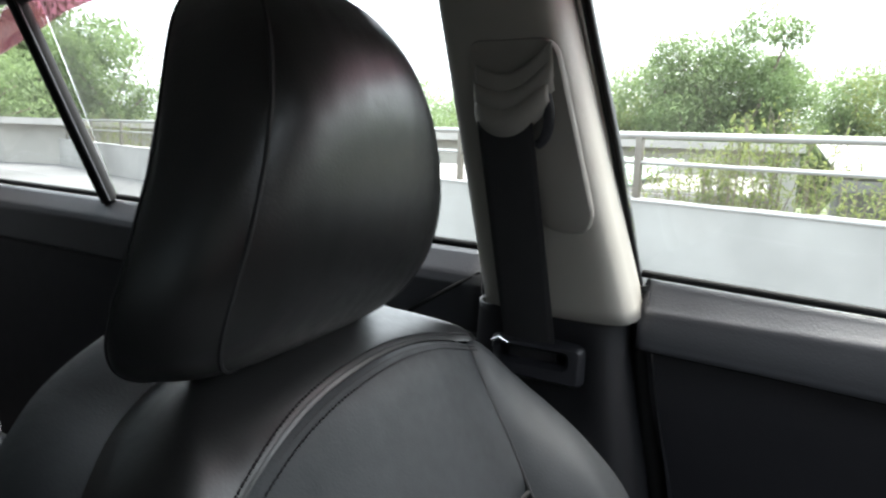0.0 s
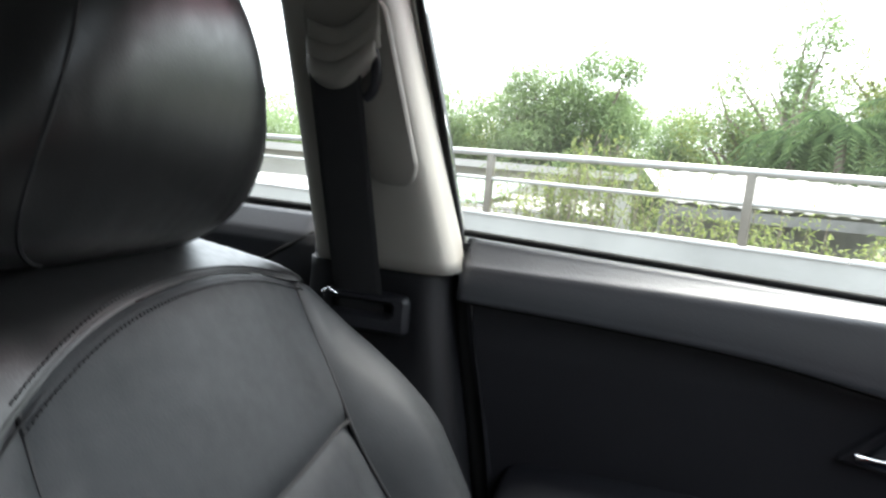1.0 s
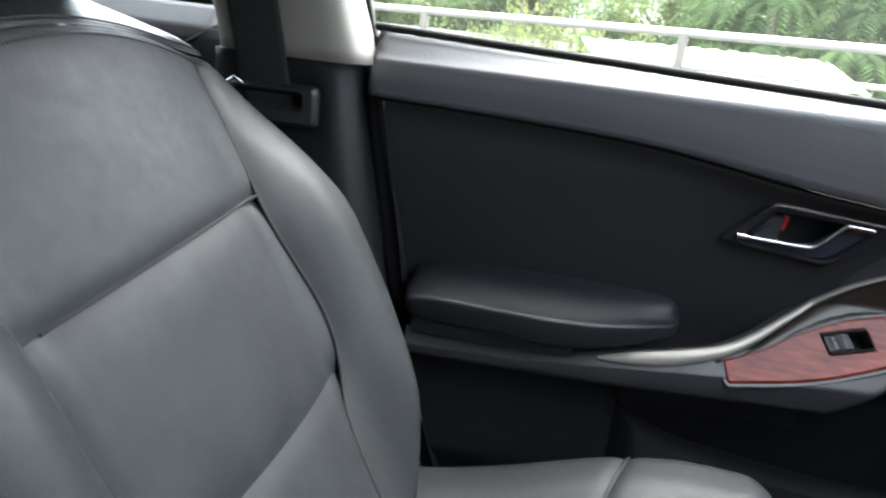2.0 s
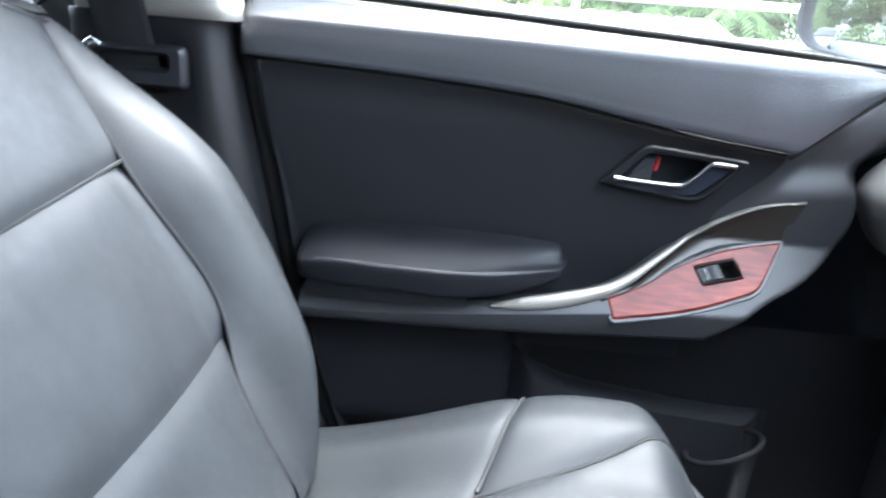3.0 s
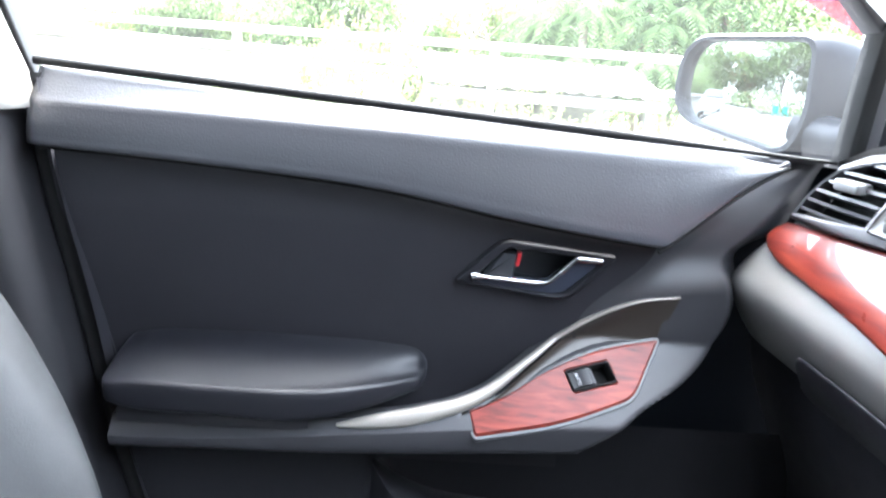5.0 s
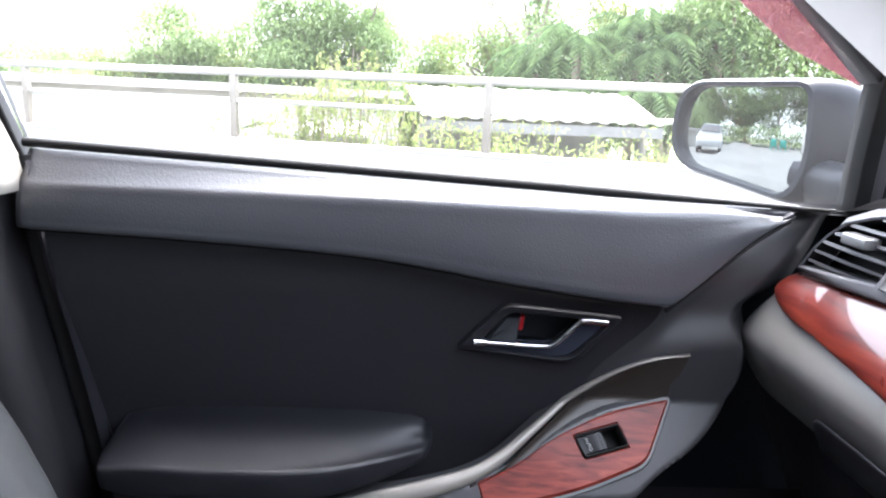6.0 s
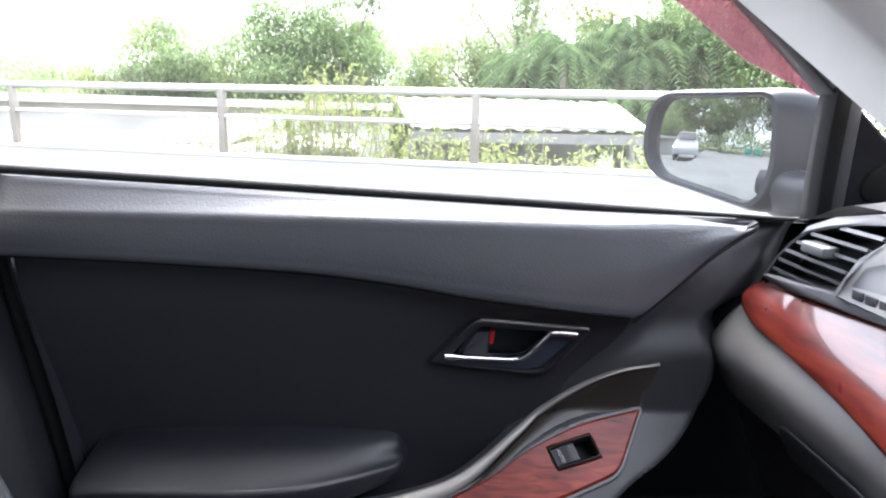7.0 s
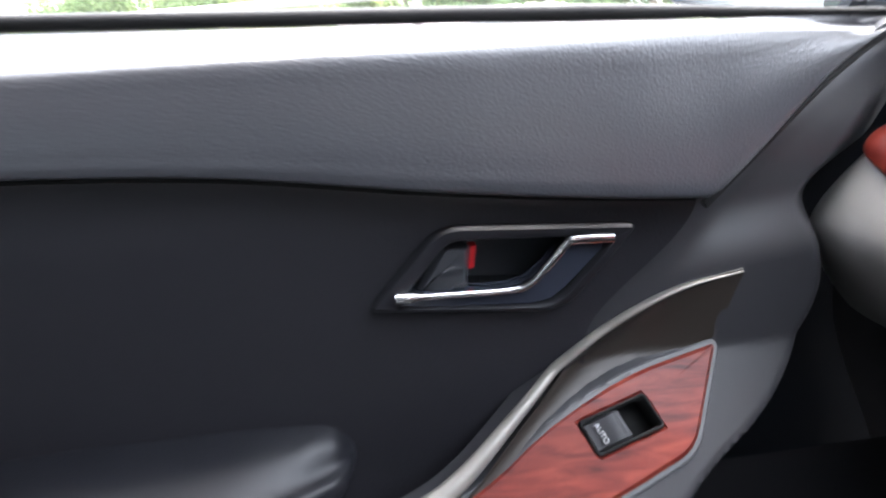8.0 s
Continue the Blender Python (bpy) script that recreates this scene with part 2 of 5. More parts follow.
def tube(pts, r, n=8, bm=None, flat=1.0):
    """A round bar along a polyline; r is one radius or one for each point."""
    bm = bm or bmesh.new()
    pts = [Vector(p) for p in pts]
    rs = list(r) if isinstance(r, (list, tuple)) else [r] * len(pts)
    rs += [rs[-1]] * (len(pts) - len(rs))
    rings, up = [], None
    for i, p in enumerate(pts):
        d = (pts[min(i + 1, len(pts) - 1)] - pts[max(i - 1, 0)]).normalized()
        if up is None:
            up = d.orthogonal().normalized()
        up = (up - d * up.dot(d)).normalized()
        side = d.cross(up)
        rings.append([bm.verts.new(p + (up * math.cos(2 * math.pi * k / n) * flat + side * math.sin(2 * math.pi * k / n)) * rs[i]) for k in range(n)])
    for a, b in zip(rings, rings[1:]):
        for k in range(n):
            bm.faces.new((a[k], a[(k + 1) % n], b[(k + 1) % n], b[k]))
    bm.faces.new(rings[0][::-1])
    bm.faces.new(rings[-1])
    return bm


def box(x0, x1, y0, y1, z0, z1, bev=0.0, bm=None, seg=2):
    bm = bm or bmesh.new()
    new_bm = bmesh.new()
    bmesh.ops.create_cube(new_bm, size=1, matrix=Matrix.LocRotScale(((x0 + x1) / 2, (y0 + y1) / 2, (z0 + z1) / 2), None, (x1 - x0, y1 - y0, z1 - z0)))
    if bev:
        bmesh.ops.bevel(new_bm, geom=new_bm.edges[:], offset=bev, segments=seg, profile=0.5, affect="EDGES")
    me = bpy.data.meshes.new("t")
    new_bm.to_mesh(me)
    new_bm.free()
    bm.from_mesh(me)
    bpy.data.meshes.remove(me)
    return bm


def rounded(poly, r, seg=5):
    """A polygon with its corners rounded; r is one radius or one for each corner."""
    out, n = [], len(poly)
    rs = r if isinstance(r, (list, tuple)) else [r] * n
    for i in range(n):
        p, a, b = Vector(poly[i]), Vector(poly[i - 1]), Vector(poly[(i + 1) % n])
        da, db = a - p, b - p
        ra = min(rs[i], da.length * 0.49, db.length * 0.49)
        s, e = p + da.normalized() * ra, p + db.normalized() * ra
        for k in range(seg + 1):
            t = k / seg
            out.append((s * (1 - t) ** 2 + p * 2 * t * (1 - t) + e * t * t))
    return out


def inset(poly, d):
    """A polygon moved inwards by d."""
    n = len(poly)
    area = sum(poly[i - 1][0] * poly[i][1] - poly[i][0] * poly[i - 1][1] for i in range(n))
    sgn = 1 if area > 0 else -1
    out = []
    for i in range(n):
        a, p, b = Vector(poly[i - 1]), Vector(poly[i]), Vector(poly[(i + 1) % n])
        e1, e2 = (p - a).normalized(), (b - p).normalized()
        m = (Vector((-e1.y, e1.x)) + Vector((-e2.y, e2.x)))
        m = m.normalized() if m.length > 1e-6 else Vector((-e1.y, e1.x))
        c = max(0.4, m.dot(Vector((-e1.y, e1.x))))
        out.append(p + m * (sgn * d / c))
    return out


def plate(poly, to3, depth, bev=0.002, bm=None, hole=None):
    """A plate with an outline in the plane, a soft edge and a depth behind its face. to3(p, h): the place of a point at height h over the surface."""
    bm = bm or bmesh.new()

    def ring(pl, h):
        return [bm.verts.new(to3(p, h)) for p in pl]

    def bridge(a, b):
        for k in range(len(a)):
            bm.faces.new((a[k], a[(k + 1) % len(a)], b[(k + 1) % len(a)], b[k]))
    o0, o1, o2 = ring(poly, -depth), ring(poly, -bev), ring(inset(poly, bev * 0.8), 0.0)
    bridge(o0, o1)
    bridge(o1, o2)
    if hole is None:
        bm.faces.new(o2)
    else:
        h2, h1, h0 = ring(inset(hole, -bev * 0.8), 0.0), ring(hole, -bev), ring(hole, -depth)
        bridge(o2, h2)
        bridge(h2, h1)
        bridge(h1, h0)
    return bm


def inside(p, poly):
    c, n = False, len(poly)
    for i in range(n):
        a, b = poly[i], poly[i - 1]
        if (a[1] > p[1]) != (b[1] > p[1]) and p[0] < (b[0] - a[0]) * (p[1] - a[1]) / (b[1] - a[1]) + a[0]:
            c = not c
    return c


def thing(name, at, label, category, group="", kind=""):
    ob = new(name)
    ob.empty_display_size = 0.05
    ob.location = at
    return tagged(ob, label, category, group, kind)


def part(name, bm, material, parent, label="", smooth=True, solid=0.0):
    me = bpy.data.meshes.new(name)
    bmesh.ops.recalc_face_normals(bm, faces=bm.faces[:])
    bm.to_mesh(me)
    bm.free()
    me.materials.append(material)
    if smooth:
        me.shade_smooth()
        me.set_sharp_from_angle(angle=radians(50))
    ob = new(name, me)
    if parent is not None:
        ob.parent = parent
        if parent.type == "EMPTY":
            ob.matrix_parent_inverse = Matrix.Translation(-parent.location)
    if label:
        ob["label"] = label
    if solid:
        s = ob.modifiers.new("thick", "SOLIDIFY")
        s.thickness, s.offset = solid, -1
    return ob


def structure(name, bm, material, label, category, smooth=True):
    return tagged(part(name, bm, material, None, smooth=smooth), label, category, kind="structure")


def writing(name, text, size, m, material, parent):
    """Flat lettering, in the plane of m."""
    cu = bpy.data.curves.new(name, "FONT")
    cu.body, cu.size, cu.extrude, cu.align_x, cu.align_y = text, size, 0.0002, "CENTER", "CENTER"
    tmp = bpy.data.objects.new(name, cu)
    me = bpy.data.meshes.new_from_object(tmp)
    bpy.data.objects.remove(tmp)
    me.transform(m)
    me.materials.clear()
    me.materials.append(material)
    ob = new(name, me)
    ob.parent = parent
    if parent.type == "EMPTY":
        ob.matrix_parent_inverse = Matrix.Translation(-parent.location)
    return ob

# ---------------------------------------------------------------- outside setting
ground = structure("ground", patch(lambda u, v: Vector((lerp(-900, 900, u), lerp(-900, 900, v), -3.2)), 4, 4), SOIL, "grassy ground far below the parking deck", "ground")
WALL0, ALONG = Vector((-1.147, 5.65, 0)), Vector((2.027, -0.664, 0)).normalized()
OUT = Vector((-ALONG.y, ALONG.x, 0))
PITCH = 2.133


def by_wall(s, o, z):
    """A place s metres along the parapet from its first post, o metres beyond it, at height z."""
    p = WALL0 + ALONG * s + OUT * o
    return Vector((p.x, p.y, z))


def slab_along(s0, s1, o0, o1, z0, z1, bev=0.0):
    bm = box(s0, s1, o0, o1, z0, z1, bev)
    for v in bm.verts:
        v.co = by_wall(v.co.x, v.co.y, v.co.z)
    return bm


pavement = structure("pavement", slab_along(-42, 9.5, -45, 0.2, -0.3, 0.0), ASPHALT, "weathered grey concrete parking deck", "pavement")
parapet = structure("wall_parapet", slab_along(-42, 9.5, 0.0, 0.2, 0.0, 0.655), CONCRETE, "pale concrete parapet wall edging the parking deck", "wall")
for k in range(-24, 6):
    part("coping", slab_along(k * 1.4 + 0.004, k * 1.4 + 1.396, -0.015, 0.215, 0.655, 0.674 + 0.003 * (k % 3), 0.006), COPING, parapet)


def railing():
    r = thing("railing", by_wall(0, 0.1, 0.674), "steel handrail on square posts standing on the parapet", "railing")
    part("top_rail", tube([by_wall(s, 0.1, 1.2) for s in (-40, -20, 0, 5, 9)], 0.030, 10), STEEL, r)
    part("middle_rail", tube([by_wall(s, 0.1, 0.975) for s in (-40, -20, 0, 5, 9)], 0.019, 10), STEEL, r)
    for k in range(-16, 5):
        s = k * PITCH
        bm = slab_along(s - 0.03, s + 0.03, 0.075, 0.125, 0.668, 1.19, 0.003)
        part("post", bm, POSTSTEEL, r)
    return r


railing()

# ---------------------------------------------------------------- car: fields of the left side
TUMBLE = 0.33


def glass_y(z):
    return 0.72 - TUMBLE * (z - 0.985)


def pillar_y(z):
    return 0.635 - 0.31 * (z - 0.948)


def belt_z(x):
    return 0.985 - 0.045 * x


seam_z = cv((0.0, 0.907), (0.18, 0.900), (0.36, 0.887), (0.48, 0.868), (0.65, 0.847))
front_seam_z = cv((0.65, 0.847), (0.70, 0.884), (0.74, 0.913), (0.785, 0.940))
door_edge_x = cv((0.30, 0.19), (0.405, 0.132), (0.474, 0.107), (0.592, 0.076), (0.754, 0.046), (0.874, 0.021), (0.974, 0.007))


def forward_shift(x):
    return 0.045 * sm((x - 0.58) / 0.24)


def panel_y(x, z):
    return 0.706 + 0.13 * max(0.0, min(0.85 - z, 0.19)) + 0.6 * forward_shift(x) * sm((z - 0.70) / 0.15)


car_floor = structure("floor", box(-1.75, 1.25, -0.72, 0.735, 0.20, 0.24, 0.01), CARPET, "dark carpeted car floor", "floor")
door = thing("front_door", (0.4, 0.76, 0.30), "black front passenger car door with wood trim and padded armrest", "car door")

# padded top of the door
def sill(u, v):
    x = lerp(0.006, 0.788, u)
    zt = belt_z(x) - 0.002
    zs = seam_z(x) if x < 0.65 else front_seam_z(x)
    zs = min(zs + 0.0015, zt - 0.0005)
    zb = max(min(lerp(0.954, 0.946, x / 0.7), zt - 0.006), zs)
    sh = forward_shift(x)
    knots = [(0.0, zt - 0.014, 0.7245), (0.06, zt, 0.7195), (0.11, lerp(zt, zb, 0.28), 0.7135), (0.20, lerp(zt, zb, 0.80), 0.7020), (0.24, lerp(zt, zb, 0.985), 0.6975), (0.265, lerp(zb, zs, 0.035), 0.6955), (0.30, lerp(zb, zs, 0.085), 0.6942), (0.40, lerp(zb, zs, 0.21), 0.6922), (0.65, lerp(zb, zs, 0.56), 0.6878), (0.80, lerp(zb, zs, 0.78), 0.6868), (0.90, lerp(zb, zs, 0.925), 0.6872), (0.955, lerp(zb, zs, 0.985), 0.6905), (1.0, zs, 0.704)]
    edge = 0.004 * math.exp(-((u * 0.8) / 0.006) ** 2)
    zz = cv(*[(k, b) for k, b, c in knots])(v)
    yy = cv(*[(k, c) for k, b, c in knots])(v)
    yy -= (0.002 + 0.005 * sm((x - 0.40) / 0.2)) * max(0.0, min(1.0, (v - 0.25) / 0.68)) * (1 - sm((x - 0.66) / 0.1))
    return Vector((x, yy + sh * (0.45 + 0.55 * sm(v / 0.26)) + edge, zz))


part("sill_pad", patch(sill, 100, 50), GRAIN, door, "grained soft vinyl pad under the window", solid=0.004)

# black beads laid along the seams for the shadow in the groove
part("seam_shadow", tube([Vector((x, 0.7005 + forward_shift(x) * 0.8, seam_z(x) - 0.0005)) for x in [lerp(0.012, 0.645, k / 60) for k in range(61)]], 0.0026, 6), RUBBER, door)
part("seam_shadow", tube([Vector((x, 0.6915 + forward_shift(x), front_seam_z(x) - 0.0022)) for x in [lerp(0.648, 0.785, k / 30) for k in range(31)]], 0.0028, 6), RUBBER, door)
# handle opening
BEZ = [(0.4325, 0.7930), (0.481, 0.8460), (0.6085, 0.8350), (0.561, 0.7775)]
BEZ_R = [0.009, 0.014, 0.009, 0.018]
BEZ_OUT = rounded(BEZ, BEZ_R)
BEZ_IN = rounded([(0.4525, 0.7955), (0.4865, 0.8360), (0.592, 0.8285), (0.5545, 0.7845)], [0.004, 0.009, 0.005, 0.013])


SWITCHGREY = mat("satin_black_switch", (0.033, 0.033, 0.036), 0.5, spec=0.35)
LOCKGREY = mat("dark_gloss_lock_lit_bowl", (0.03, 0.032, 0.036), 0.25)
BEZELM = mat("satin_black_surround", (0.015, 0.015, 0.018), 0.52, spec=0.22)


def card(u, v):
    z0 = lerp(0.56, 0.905, v)
    zc = lerp(0.56, 0.848, v)
    xr = lerp(0.578, 0.65, sm((zc - 0.745) / 0.105))
    x = lerp(door_edge_x(z0) - 0.001, xr, u)
    z = lerp(0.56, seam_z(x) - 0.0015, v)
    roll = 0.0025 * math.exp(-((1 - v) * 0.3 / 0.002) ** 2)
    return Vector((x, panel_y(x, z) + roll + 0.0015 * math.sin(9 * x) * math.sin(14 * z), z))


part("door_card", patch(card, 130, 76, keep=lambda c: not inside((c.x, c.z), inset(BEZ_OUT, 0.006))), VINYL, door, "smooth black vinyl insert")


def on_card(p, h):
    return Vector((p[0], panel_y(p[0], p[1]) - h, p[1]))


bezel = part("handle_bezel", plate(BEZ_OUT, lambda p, h: on_card(p, h + 0.007), 0.021, 0.0028, hole=BEZ_IN), BEZELM, door, "satin black handle surround")
# bowl behind the lever, in the paler lock grey for its bright reflection
def bowl_ring(bm, poly, h):
    return [bm.verts.new(on_card(p, h)) for p in poly]


bm = bmesh.new()
r0, r1, r2 = bowl_ring(bm, BEZ_IN, 0.002), bowl_ring(bm, inset(BEZ_IN, 0.002), -0.022), bowl_ring(bm, inset(BEZ_IN, 0.007), -0.032)
for a, b in ((r0, r1), (r1, r2)):
    for k in range(len(a)):
        bm.faces.new((a[k], a[(k + 1) % len(a)], b[(k + 1) % len(a)], b[k]))
bm.faces.new(r2)
part("bowl", bm, LOCKGREY, bezel)
lock = part("lock_knob", plate(rounded([(0.464, 0.800), (0.4835, 0.8315), (0.5005, 0.8305), (0.4985, 0.798)], 0.004), lambda p, h: on_card(p, h + 0.001), 0.026, 0.004), LOCKGREY, bezel, "small black lock lever")
part("red_mark", plate([(0.4992, 0.813), (0.5008, 0.829), (0.5048, 0.829), (0.5032, 0.813)], lambda p, h: on_card(p, h - 0.003), 0.008, 0.0006), RED, bezel, "red unlocked mark")
# lever: a dark chrome blade with a bright chrome upper edge
LEV_TOP = [(0.4515, 0.8035), (0.482, 0.802), (0.524, 0.8005), (0.5365, 0.8035), (0.5475, 0.8135), (0.560, 0.8275), (0.566, 0.8305), (0.5905, 0.8290)]
LEV_BOT = [(0.5855, 0.818), (0.562, 0.795), (0.5525, 0.788), (0.54, 0.7855), (0.4475, 0.7925)]
lever = part("lever", plate([Vector(p) for p in LEV_TOP + LEV_BOT], lambda p, h: on_card(p, h + 0.004 + 0.10 * (0.80 - p[1])), 0.010, 0.002), DARKCHROME, bezel, "dark polished pull lever")
edge_pts = [on_card(p, 0.0075 + 0.10 * (0.80 - p[1])) for p in LEV_TOP]
part("lever_edge", tube(spline([(q.x, q.y, q.z - 0.0015) for q in edge_pts], 5), [0.0040] * 3 + [0.0024] * 9 + [0.0028] * 8 + [0.0034] * 8 + [0.0042] * 8, 8), CHROME, bezel, "bright chrome edge of the lever")

# carrier with pull, switch panel and ledge
car_top = cv((0.085, 0.634), (0.30, 0.643), (0.40, 0.654), (0.47, 0.675), (0.53, 0.715), (0.59, 0.758), (0.64, 0.782), (0.688, 0.791), (0.74, 0.796), (0.80, 0.80))
car_bot = cv((0.085, 0.603), (0.377, 0.611), (0.50, 0.619), (0.62, 0.626), (0.70, 0.630), (0.80, 0.636))


grip_hi = cv((0.452, 0.6600), (0.47, 0.6660), (0.53, 0.7080), (0.59, 0.7530), (0.64, 0.7780), (0.688, 0.7885))
grip_lo = cv((0.452, 0.656), (0.500, 0.676), (0.54, 0.7005), (0.60, 0.7235), (0.640, 0.7315), (0.675, 0.7385))
bulge_x = cv((0.64, 0.600), (0.672, 0.644), (0.690, 0.678), (0.714, 0.710), (0.743, 0.733), (0.775, 0.742), (0.80, 0.738), (0.83, 0.729), (0.868, 0.762), (0.912, 0.803), (0.95, 0.83))


def fall(x, z):
    """How far the trim turns away in front of its crescent edge."""
    d = max(0.0, x - bulge_x(z) - 0.003)
    return lerp(2.2, 0.9, sm((z - 0.80) / 0.06)) * d * d / (d + 0.010)


def carrier_y(x, z):
    return 0.655 + 0.8 * max(0.0, min(z - lerp(0.616, 0.655, sm((x - 0.09) / 0.55)), 0.080)) + fall(x, z)


def carrier(u, v):
    x = lerp(door_edge_x(0.61) + 0.012, 0.86, u)
    zb, zt = car_bot(x), car_top(x)
    if v < 0.25:                          # underside, going back to the lower panel
        t = v / 0.25
        return Vector((x, lerp(max(0.735, carrier_y(x, zb) + 0.01), carrier_y(x, zb) + 0.004, t), lerp(zb - 0.012, zb - 0.002, t * t)))
    if v < 0.75:
        t = (v - 0.25) / 0.5
        z = lerp(zb, zt, t)
        pit = 0.022 * sm((z - grip_lo(x)) / 0.006) * sm((grip_hi(x) + 0.002 - z) / 0.006) * (1 - sm((x - 0.655) / 0.018)) if x > 0.452 else 0.0
        return Vector((x, carrier_y(x, z) + 0.004 * (1 - t) ** 6 + pit, z))
    t = (v - 0.75) / 0.25
    return Vector((x, carrier_y(x, zt) + lerp(0.0, 0.02, t), zt + 0.002 * t))



# corner of the door in front of the seams
front_x = cv((0.753, 0.567), (0.800, 0.609), (0.847, 0.651), (0.884, 0.7005), (0.913, 0.7405), (0.942, 0.788))
front_z = cv((0.567, 0.753), (0.609, 0.800), (0.651, 0.847), (0.7005, 0.884), (0.7405, 0.913), (0.788, 0.942))


def corner(u, v):
    x = lerp(0.5665, 0.86, u)
    z0, z1 = car_top(x) - 0.001, min(0.942, front_z(x))
    z = lerp(z0, max(z1, z0 + 0.002), v)
    xl = front_x(z)
    near = max(0.0, x - xl)
    mid = lerp(carrier_y(x, z0) - fall(x, z0), 0.737 + 0.020 * sm((z - 0.85) / 0.09), sm((z - z0) / 0.05))
    y = lerp(panel_y(xl, z) + 0.8 * forward_shift(xl) + 0.003, mid, sm(near / 0.05))
    y += 0.003 * math.exp(-(near / 0.003) ** 2)
    return Vector((x, y + fall(x, z), z))


part("door_front_trim", patch(corner, 130, 90), LITPLASTIC, door, "plain black plastic corner trim")


def corner_cap(u, v):
    """The top of the corner trim, running back under the window seal."""
    x = lerp(0.776, 0.905, u)
    a = corner((min(x, 0.86) - 0.5665) / 0.2935, 1.0)
    b = Vector((x, 0.748, belt_z(x) + 0.001))
    p = Vector((x, a.y, a.z)).lerp(b, v)
    p.z += 0.004 * math.sin(math.pi * v)
    return p


part("corner_cap", patch(corner_cap, 30, 10), LITPLASTIC, door)

# grip recess, silver strip, wood panel
def on_carrier(p, h):
    return Vector((p[0], carrier_y(p[0], p[1]) - h, p[1]))


STRIP = [(0.320, 0.640), (0.36, 0.6455), (0.41, 0.6550), (0.47, 0.6745), (0.53, 0.7140), (0.59, 0.7570), (0.64, 0.7805), (0.688, 0.7895)]
STRIP_W = [0.003, 0.014, 0.0170, 0.0125, 0.0078, 0.0052, 0.0036, 0.0006]

STRIP_LINE = spline([(a, b, w) for (a, b), w in zip(STRIP, STRIP_W)], 16)


def strip(u, v):
    pts = STRIP_LINE
    k = u * (len(pts) - 1)
    i = min(int(k), len(pts) - 2)
    p = pts[i].lerp(pts[i + 1], k - i)
    d = (pts[i + 1] - pts[i])
    nrm = Vector((-d.y, d.x)).normalized()
    off = (0.5 - v) * 2 * p.z
    crown = 1 - abs(2 * v - 1) ** 2.6
    y = carrier_y(p.x, p.y) - 0.0008 - (0.0028 + 0.28 * p.z) * crown + 0.30 * p.z * (0.5 - v)
    return Vector((p.x + nrm.x * off * 0.58, y, p.y + nrm.y * off * 0.58))


part("silver_strip", patch(strip, 160, 14), STRIPSILVER, door, "curved satin silver strip", solid=0.002)



def grip(u, v):
    """The facing between the silver strip and the wood panel."""
    lo = Vector((lerp(0.452, 0.673, u), 0, 0))
    hi = Vector((lerp(0.452, 0.688, u), 0, 0))
    lo.z, hi.z = grip_lo(lo.x), grip_hi(hi.x)
    p = lo.lerp(hi, v)
    return Vector((p.x, carrier_y(p.x, p.z) - 0.0034 + (0.004 + 0.008 * sm((p.x - 0.5) / 0.1) * (1 - sm((p.x - 0.61) / 0.06))) * (1 - v ** 2.5), p.z))


part("grip_recess", patch(grip, 50, 16), GRIP, door, "dark bronze grip recess")
WOODP = rounded([(0.4595, 0.659), (0.4665, 0.6385), (0.56, 0.655), (0.638, 0.682), (0.671, 0.7355), (0.60, 0.7215), (0.54, 0.698), (0.50, 0.674)], [0.003, 0.004, 0.06, 0.012, 0.004, 0.05, 0.05, 0.05], 6)
WA, WB, WC = (Vector((x, carrier_y(x, z), z)) for x, z in ((0.466, 0.640), (0.638, 0.684), (0.668, 0.733)))
WN = (WB - WA).cross(WC - WA).normalized()
WN = -WN if WN.y > 0 else WN


def on_wood(p, h):
    """A point of the flat switch panel, h metres proud of it."""
    y = WA.y - (WN.x * (p[0] - WA.x) + WN.z * (p[1] - WA.z)) / WN.y
    return Vector((p[0], y, p[1])) + WN * h


SWC = Vector((0.5925, 0.6972))
SWX = Vector((0.048, 0.0122)).normalized()
SWY = Vector((-0.0095, 0.018)).normalized()
SKEW = SWX.x * SWY.y - SWX.y * SWY.x


def sw(a, b):
    return SWC + SWX * a + SWY * b


SWB = [sw(-0.0248, -0.0102), sw(0.0248, -0.0102), sw(0.0248, 0.0102), sw(-0.0248, 0.0102)]
part("carrier", patch(carrier, 210, 88, keep=lambda c: not inside((c.x, c.z), inset(SWB, -0.0015))), LITPLASTIC, door, "black plastic pull and ledge")


def opening(outline, half_a, half_b):
    """An opening along the switch with as many corners as the outline round it."""
    pts = []
    for p in outline:
        d = Vector(p) - SWC
        a, b = (d.x * SWY.y - d.y * SWY.x) / SKEW, (SWX.x * d.y - SWX.y * d.x) / SKEW
        k = min(half_a / max(abs(a), 1e-6), half_b / max(abs(b), 1e-6))
        pts.append(sw(a * k, b * k))
    return pts


